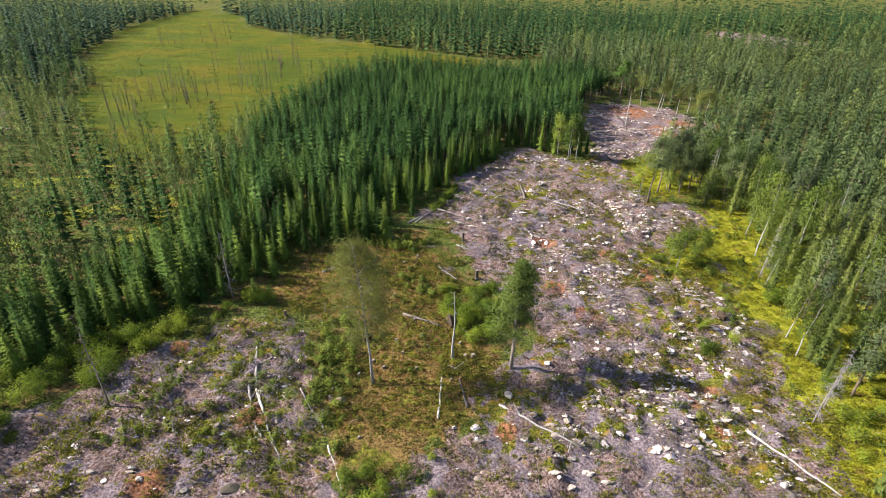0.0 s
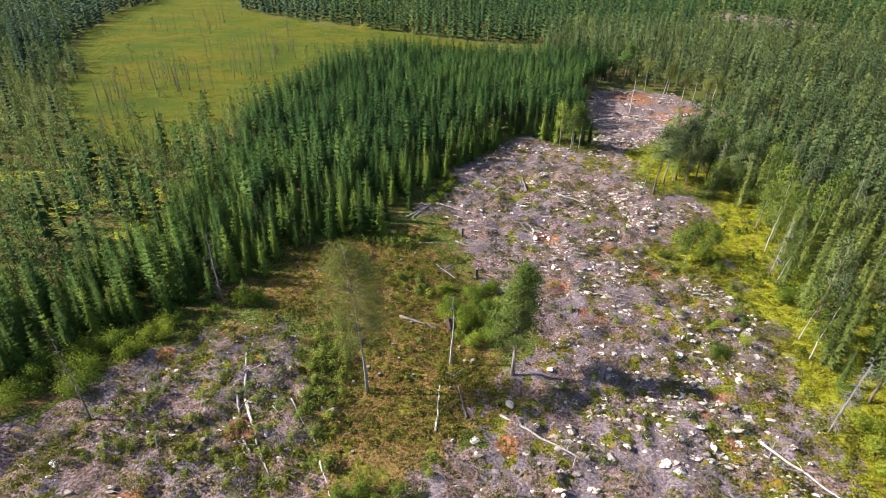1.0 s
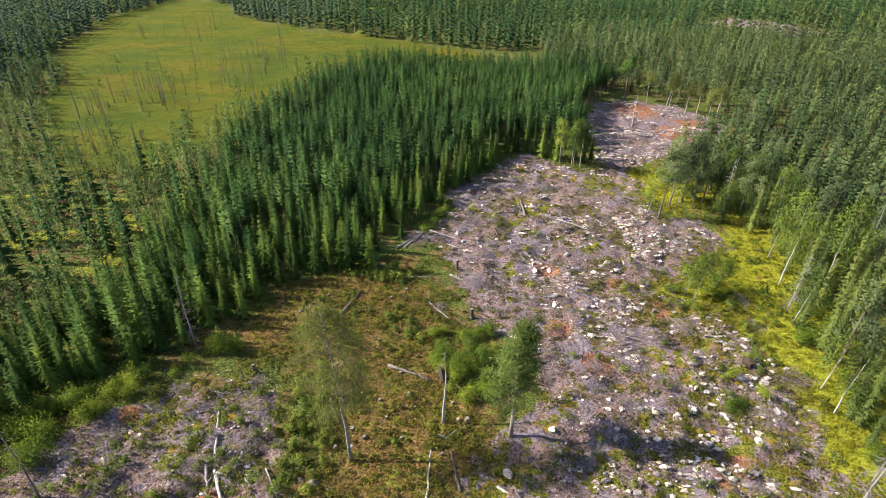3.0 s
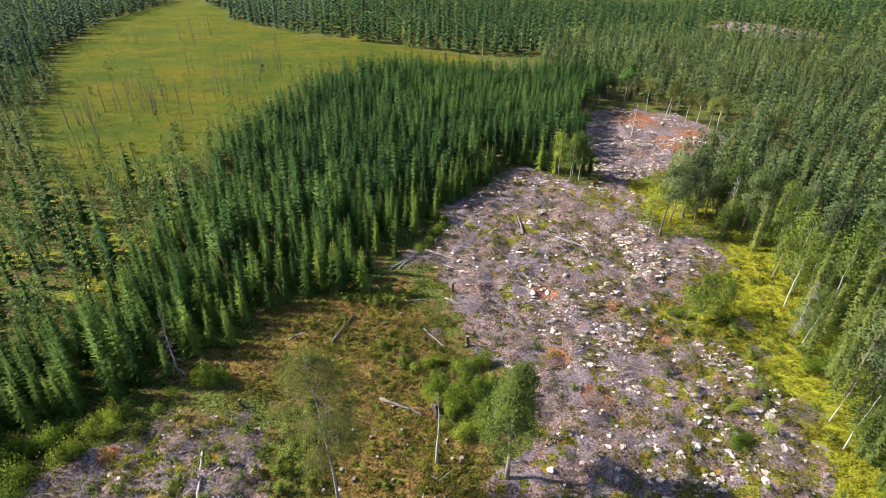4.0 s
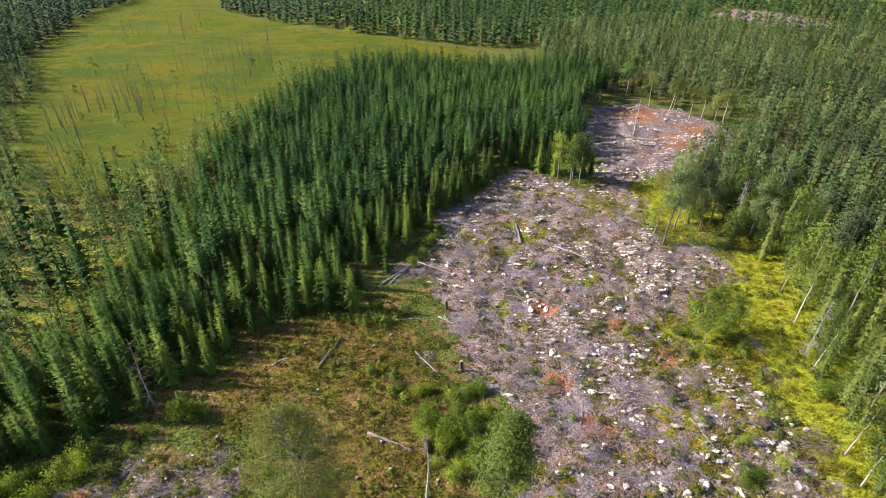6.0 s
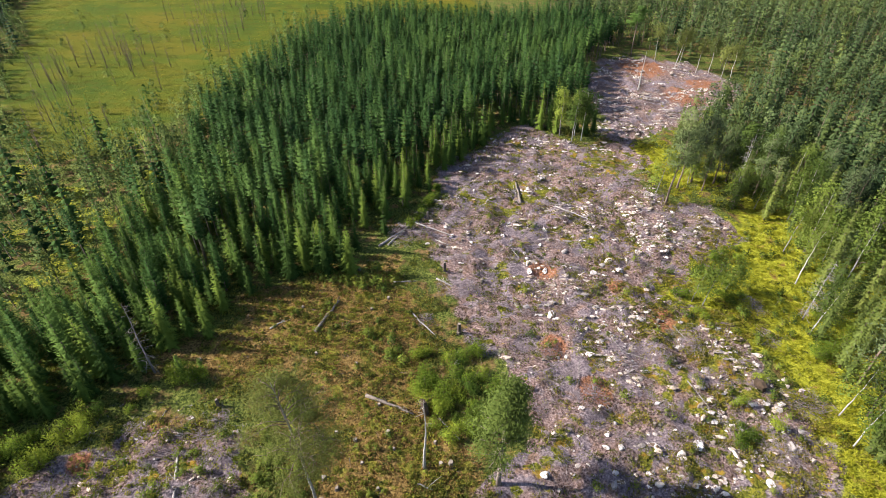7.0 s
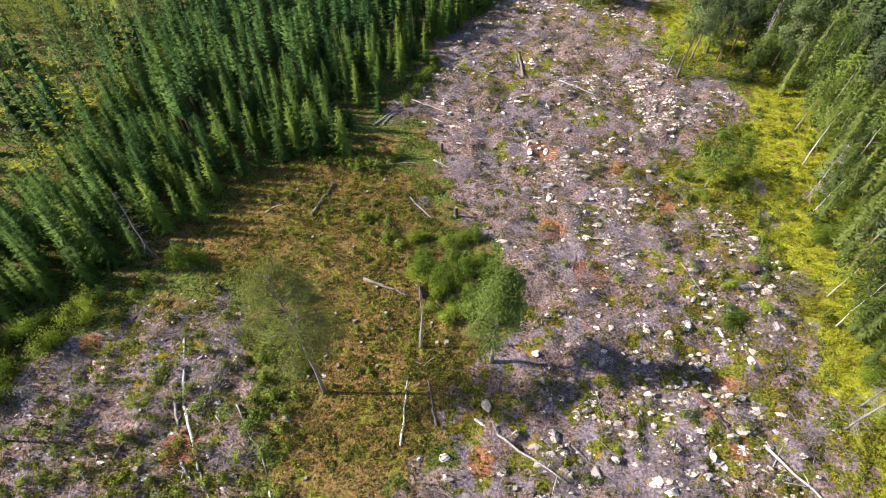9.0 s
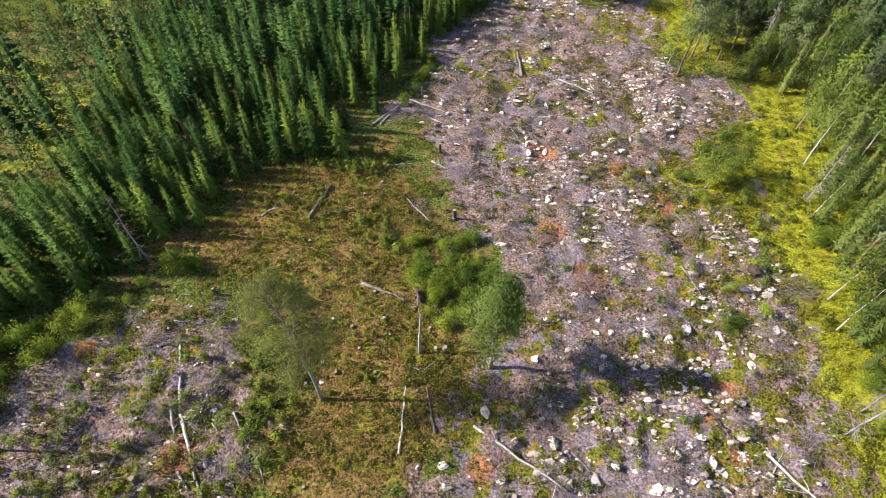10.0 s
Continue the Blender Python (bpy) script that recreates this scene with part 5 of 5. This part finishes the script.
for i, (px, py, s) in enumerate(spots):
    ob = tagged(new("brushwood", heaps[i % 4]), "low heap of dry violet-grey branches on felled ground", "brushwood", "brushwood heaps")
    ob.matrix_basis = Matrix.LocRotScale((px, py, float(land(px, py)) - 0.03), Euler((0, 0, rng.uniform(0, 6.28))), (s, s * rng.uniform(0.6, 1.0), 0.6 * s ** 0.5))


# ---- stones ----
def boulder(seed, sub=3, stone=None):
    bm = bmesh.new()
    bmesh.ops.create_icosphere(bm, subdivisions=sub, radius=1.0)
    rg = np.random.default_rng(seed)
    cuts = [(Vector(rg.normal(0, 1, 3)).normalized(), rg.uniform(0.45, 0.75)) for _ in range(12)]
    for v in bm.verts:
        v.co *= 1 + 0.16 * noise.noise(v.co * 1.5 + Vector((seed, 0, 0)))
        for nrm, dist in cuts:
            over = v.co.dot(nrm) - dist
            if over > 0:
                v.co -= nrm * over * 0.9
        v.co.z *= 0.6
    me = bpy.data.meshes.new("boulder")
    bm.to_mesh(me)
    bm.free()
    me.materials.append(stone or M_STONE)
    return me


rocks = [boulder(s, 3 if s < 4 else 2) for s in range(8)]
for px, py, r in ((-1.6, 26.4, 0.95), (-15.2, 24.6, 0.8), (-9.2, 33.5, 0.5), (-10.1, 33.6, 0.4)):
    ob = tagged(new("boulder", boulder(11, 3, M_DARKSTONE)), "dark brown mossy boulder in low heath", "boulder")
    ob.matrix_basis = Matrix.LocRotScale((px, py, float(land(px, py)) + r * 0.1), Euler((0.1, 0.1, px)), (r * 1.1, r * 0.9, r))
BOULDERS_NEAR = [(8.9, 39.3, 0.5), (14.0, 39.6, 0.45), (13.8, 38.7, 0.5), (14.4, 39.0, 0.42), (16.5, 38.9, 0.45), (25.7, 39.5, 0.6), (19.1, 46.3, 0.55), (19.2, 50.0, 0.4), (21.4, 42.7, 0.75), (19.8, 41.7, 0.5),
                 (15.1, 41.9, 0.35), (26.1, 40.5, 0.5), (28.0, 39.3, 0.45), (28.6, 42.7, 0.6), (12.3, 30.7, 0.85), (16.9, 34.1, 0.35), (19.1, 33.1, 0.6), (20.6, 32.2, 0.6), (21.3, 31.5, 0.4), (17.8, 32.8, 0.35),
                 (18.1, 32.4, 0.35), (25.7, 34.0, 0.35), (15.9, 30.2, 0.8), (21.1, 39.9, 0.3), (24.1, 42.1, 0.55), (20.7, 30.4, 0.6), (24.1, 31.2, 0.7), (22.5, 45.1, 0.45), (18.8, 44.4, 0.4), (17.7, 43.6, 0.3), (19.8, 43.7, 0.3)]
BOULDERS_MID = [(9.0, 36.8, 0.4), (5.0, 34.9, 0.7), (11.5, 56.5, 0.75), (16.2, 56.7, 0.4), (17.7, 54.9, 0.45), (20.6, 56.3, 0.3), (22.1, 51.5, 0.4), (18.9, 50.0, 0.35), (26.5, 53.5, 0.5), (23.3, 53.5, 0.55),
                (21.1, 42.5, 0.7), (19.6, 41.5, 0.6), (28.6, 42.8, 0.6), (29.9, 41.8, 0.5), (14.2, 45.7, 0.4), (14.2, 43.0, 0.45), (15.0, 41.8, 0.4), (11.5, 51.1, 0.35), (12.2, 51.1, 0.35), (14.7, 54.7, 0.35),
                (-7.1, 36.9, 0.3), (2.4, 49.8, 0.5), (13.6, 31.5, 0.45), (2.0, 31.2, 0.6), (0.4, 31.0, 0.4)]
BOULDERS_FAR = [(19.0, 65.5, 0.6), (17.2, 63.4, 0.6), (20.0, 64.0, 0.7), (15.2, 64.3, 0.5), (22.6, 67.2, 0.5), (24.7, 68.2, 0.5), (26.0, 67.5, 0.5), (28.0, 69.3, 0.5), (30.8, 69.9, 0.5), (14.4, 66.9, 0.6),
                (10.1, 63.3, 0.6), (10.0, 64.6, 0.5), (10.2, 62.5, 0.6), (5.9, 70.2, 0.5), (3.8, 68.3, 0.5), (1.5, 69.4, 0.5), (12.7, 71.7, 0.6), (8.5, 72.7, 0.45), (7.6, 69.9, 0.5), (2.6, 64.0, 0.5), (23.2, 71.4, 0.5),
                (27.1, 73.1, 0.7), (26.4, 72.6, 0.6), (12.9, 72.4, 0.6), (11.8, 63.6, 0.5), (18.2, 64.6, 0.5), (21.2, 66.0, 0.45)]
spots = BOULDERS_NEAR + BOULDERS_MID + BOULDERS_FAR
while len(spots) < 295:
    q = (rng.uniform(-30, 56), rng.uniform(24, 140))
    if inside(SLASH_B, *q) > 0.5 or (inside(SLASH_A, *q) > 0.5 and rng.random() < 0.4):
        spots.append((*q, 0.16 + 0.3 * rng.random() ** 1.8))
for px, py, s in spots:
    s *= 0.85
    ob = tagged(new("boulder", rocks[rng.integers(4) + (4 if s < 0.28 else 0)]), "pale grey rounded boulder among felling debris", "boulder", "boulders")
    ob.matrix_basis = Matrix.LocRotScale((px, py, float(land(px, py)) + s * 0.12), Euler((rng.normal(0, 0.25), rng.normal(0, 0.25), rng.uniform(0, 6.28))), (s * rng.uniform(0.9, 1.3), s * rng.uniform(0.6, 0.95), s * rng.uniform(0.7, 1.1)))

bm = bmesh.new()
bmesh.ops.create_icosphere(bm, subdivisions=1, radius=1.0)
ico_v = np.array([v.co[:] for v in bm.verts])
ico_t = np.array([[v.index for v in f.verts] for f in bm.faces])
bm.free()


def stones(count, weight, box, lo, hi, name, label):
    x, y = scatter(count, weight, box)
    s = lo + (hi - lo) * rng.random(count) ** 2.5
    v = ico_v[None] * (1 + rng.normal(0, 0.24, (count, len(ico_v), 1))) * (s[:, None, None] * np.stack([rng.uniform(0.8, 1.9, count), rng.uniform(0.6, 1.1, count), rng.uniform(0.35, 0.75, count)], -1)[:, None, :])
    v = v + np.stack([x, y, land(x, y) + s * 0.15], -1)[:, None, :]
    t = (ico_t[None] + (np.arange(count) * len(ico_v))[:, None, None]).reshape(-1, 3)
    return tagged(new(name, make_mesh(name, v.reshape(-1, 3), t, [M_STONES])), label, "stones", kind="stuff")


stones(3600, lambda x, y: np.clip(inside(SLASH_B, x, y) / 2 + 0.2, 0, 1) * np.clip((vnoise(x, y, 3.5, 71) - 0.45) * 5, 0.04, 1) * np.clip((x - 2) / 18, 0.22, 1), (-8, 57, 24, 143), 0.07, 0.33,
       "loose_stones", "pale angular stones strewn over felled ground")
stones(260, lambda x, y: np.clip(inside(SLASH_A, x, y) / 2, 0, 1), (-33, -9, 20, 44), 0.06, 0.25, "small_stones", "pale small stones in grey felled ground")


# ---- low plants ----
def tufts(count, weight, box, r, h, blades, mat, name, label):
    x, y = scatter(count, weight, box)
    z, n = land(x, y), count * blades
    cx, cy, cz = (np.repeat(q, blades) for q in (x, y, z))
    az, k = rng.uniform(0, 6.28, n), np.repeat(rng.uniform(0.6, 1.4, count), blades)
    off = rng.uniform(0, 1, n) * r * k
    base = np.stack([cx + np.cos(az) * off * 0.6, cy + np.sin(az) * off * 0.6, cz - 0.02], -1)
    tip = base + np.stack([np.cos(az) * r * k * 0.9, np.sin(az) * r * k * 0.9, h * k * rng.uniform(0.5, 1.4, n)], -1)
    side = np.stack([-np.sin(az), np.cos(az), 0 * az], -1) * (r * k * rng.uniform(0.1, 0.26, n))[:, None]
    mid_ = (base + tip) / 2 + [0, 0, 1] * (h * k * 0.25)[:, None]
    v = np.stack([base, mid_ + side, tip, mid_ - side], 1).reshape(-1, 3)
    i = np.arange(n)[:, None] * 4
    t = np.concatenate([i + [0, 1, 2], i + [0, 2, 3]])
    me = make_mesh(name, v, t, [mat], tint=np.repeat(np.clip(rng.normal(0.5, 0.25, count), 0, 1), blades * 4))
    return tagged(new(name, me), label, "plants", kind="stuff")


def bare(x, y):
    return np.clip(0.9 - np.maximum(inside(SLASH_A, x, y), inside(SLASH_B, x, y)) / 2, 0.0, 1)


tufts(10000, lambda x, y: np.clip(inside(HEATH, x, y) / 3 + 0.4, 0, 1), (-19, 6, 30, 63), 0.11, 0.11, 4, M_HEATH, "heath_tufts", "rusty brown heath grass tufts")
tufts(8000, lambda x, y: np.maximum(np.clip(np.maximum(inside(GRASS, x, y), inside(GRASS_FAR, x, y)) / 3 + 0.5, 0, 1), 0.35 * (x > 31)) * bare(x, y), (22, 60, 18, 102), 0.1, 0.13, 5, M_LUSH, "lush_grass", "yellow-green lush grass and bilberry")
tufts(13000, lambda x, y: np.clip((vnoise(x, y, 2.2, 83) - 0.42) * 5, 0, 1) * np.where(inside(HEATH, x, y) > 1, 0.4, np.where((felled(x, y) > 0.5) & (x > -8), 0.45, 1.0)), (-38, 32, 22, 100), 0.17, 0.24, 4, M_TUFT, "bilberry_clumps", "low green bilberry and moss clumps")


def heather(count, weight, box, mat, name, label, size=0.3, per=26):
    """Low cushions of fine shoots, joined."""
    x, y = scatter(count, weight, box)
    k = rng.uniform(0.5, 1.5, count) * size
    r, az = np.sqrt(rng.random((count, per))), rng.uniform(0, 6.283, (count, per))
    px, py = x[:, None] + r * np.cos(az) * k[:, None] * 1.3, y[:, None] + r * np.sin(az) * k[:, None]
    pz = land(x, y)[:, None] + (1 - r ** 2) * k[:, None] * 0.75 + 0.03
    c = np.stack([px, py, pz], -1).reshape(-1, 3)
    u = rng.normal(0, 1, (len(c), 3)) + [0, 0, 0.7]
    u /= np.linalg.norm(u, axis=1)[:, None]
    w = np.cross(u, rng.normal(0, 1, (len(c), 3)))
    w /= np.linalg.norm(w, axis=1)[:, None]
    sz = rng.uniform(0.05, 0.12, (len(c), 1))
    v, t = loose(np.stack([c - u * sz * 0.5 + w * sz * 0.6, c - u * sz * 0.5 - w * sz * 0.6, c + u * sz], 1))
    me = make_mesh(name, v, t, [mat], tint=np.repeat(np.clip(rng.normal(0.5, 0.28, count), 0, 1), per * 3))
    return tagged(new(name, me), label, "plants", kind="stuff")


heather(3300, lambda x, y: np.clip((vnoise(x, y, 3.0, 95) - 0.4) * 4, 0, 1) * np.where(inside(GRASS, x, y) > 0, 0.15, np.where(inside(HEATH, x, y) > 1, 0.5, 1)) * np.clip(75 / np.hypot(x, y - 10), 0.3, 1), (-36, 32, 22, 105), M_HEATHER, "heather_cushions", "dark olive heather and bilberry cushions")
heather(3600, lambda x, y: np.maximum(np.clip(np.maximum(inside(GRASS, x, y), inside(GRASS_FAR, x, y)) / 3 + 0.5, 0, 1), 0.3 * (x > 31)) * bare(x, y), (22, 58, 18, 102), M_LUSH, "bilberry_cushions", "yellow-green bilberry and grass cushions", 0.26)
heather(800, lambda x, y: np.clip(inside(SLASH_A, x, y) / 2 + 0.3, 0, 1) * np.clip((vnoise(x, y, 2.4, 92) - 0.4) * 5, 0, 1), (-34, -9, 20, 45), M_TUFT, "clearing_cushions", "olive-green plant cushions among felling debris", 0.28)
heather(900, lambda x, y: np.clip(inside(HEATH, x, y) / 3 + 0.5, 0, 1) * np.clip((vnoise(x, y, 1.8, 99) - 0.4) * 4, 0, 1), (-19, 6, 30, 63), M_TUFT, "heath_cushions", "olive-green cushions of heath plants", 0.24)
heather(900, lambda x, y: np.maximum(np.clip(inside(HEATH, x, y) / 3 + 0.5, 0, 1), np.clip(inside(GRASS, x, y) / 3, 0, 0.2)) * np.clip((vnoise(x, y, 2.2, 94) - 0.35) * 4, 0, 1), (-19, 46, 26, 76), M_HEATHER, "dark_heather", "dark brown-green heather cushions", 0.3)
heather(1500, lambda x, y: np.clip((vnoise(x, y, 2.5, 97) - 0.5) * 5, 0, 1) * np.clip((x - 8) / 14, 0.15, 1), (6, 34, 24, 82), M_MOSS, "moss_cushions", "olive and amber moss cushions between stones", 0.3)
heather(2600, lambda x, y: np.clip(inside(BOG, x, y) / 4, 0, 1) * np.clip((vnoise(x, y, 8, 98) - 0.35) * 3, 0.05, 1) * np.clip(150 / y, 0.2, 1), (-130, 8, 82, 260), M_TUFT, "bog_tussocks", "olive bog tussocks and dwarf shrubs", 0.5, 12)
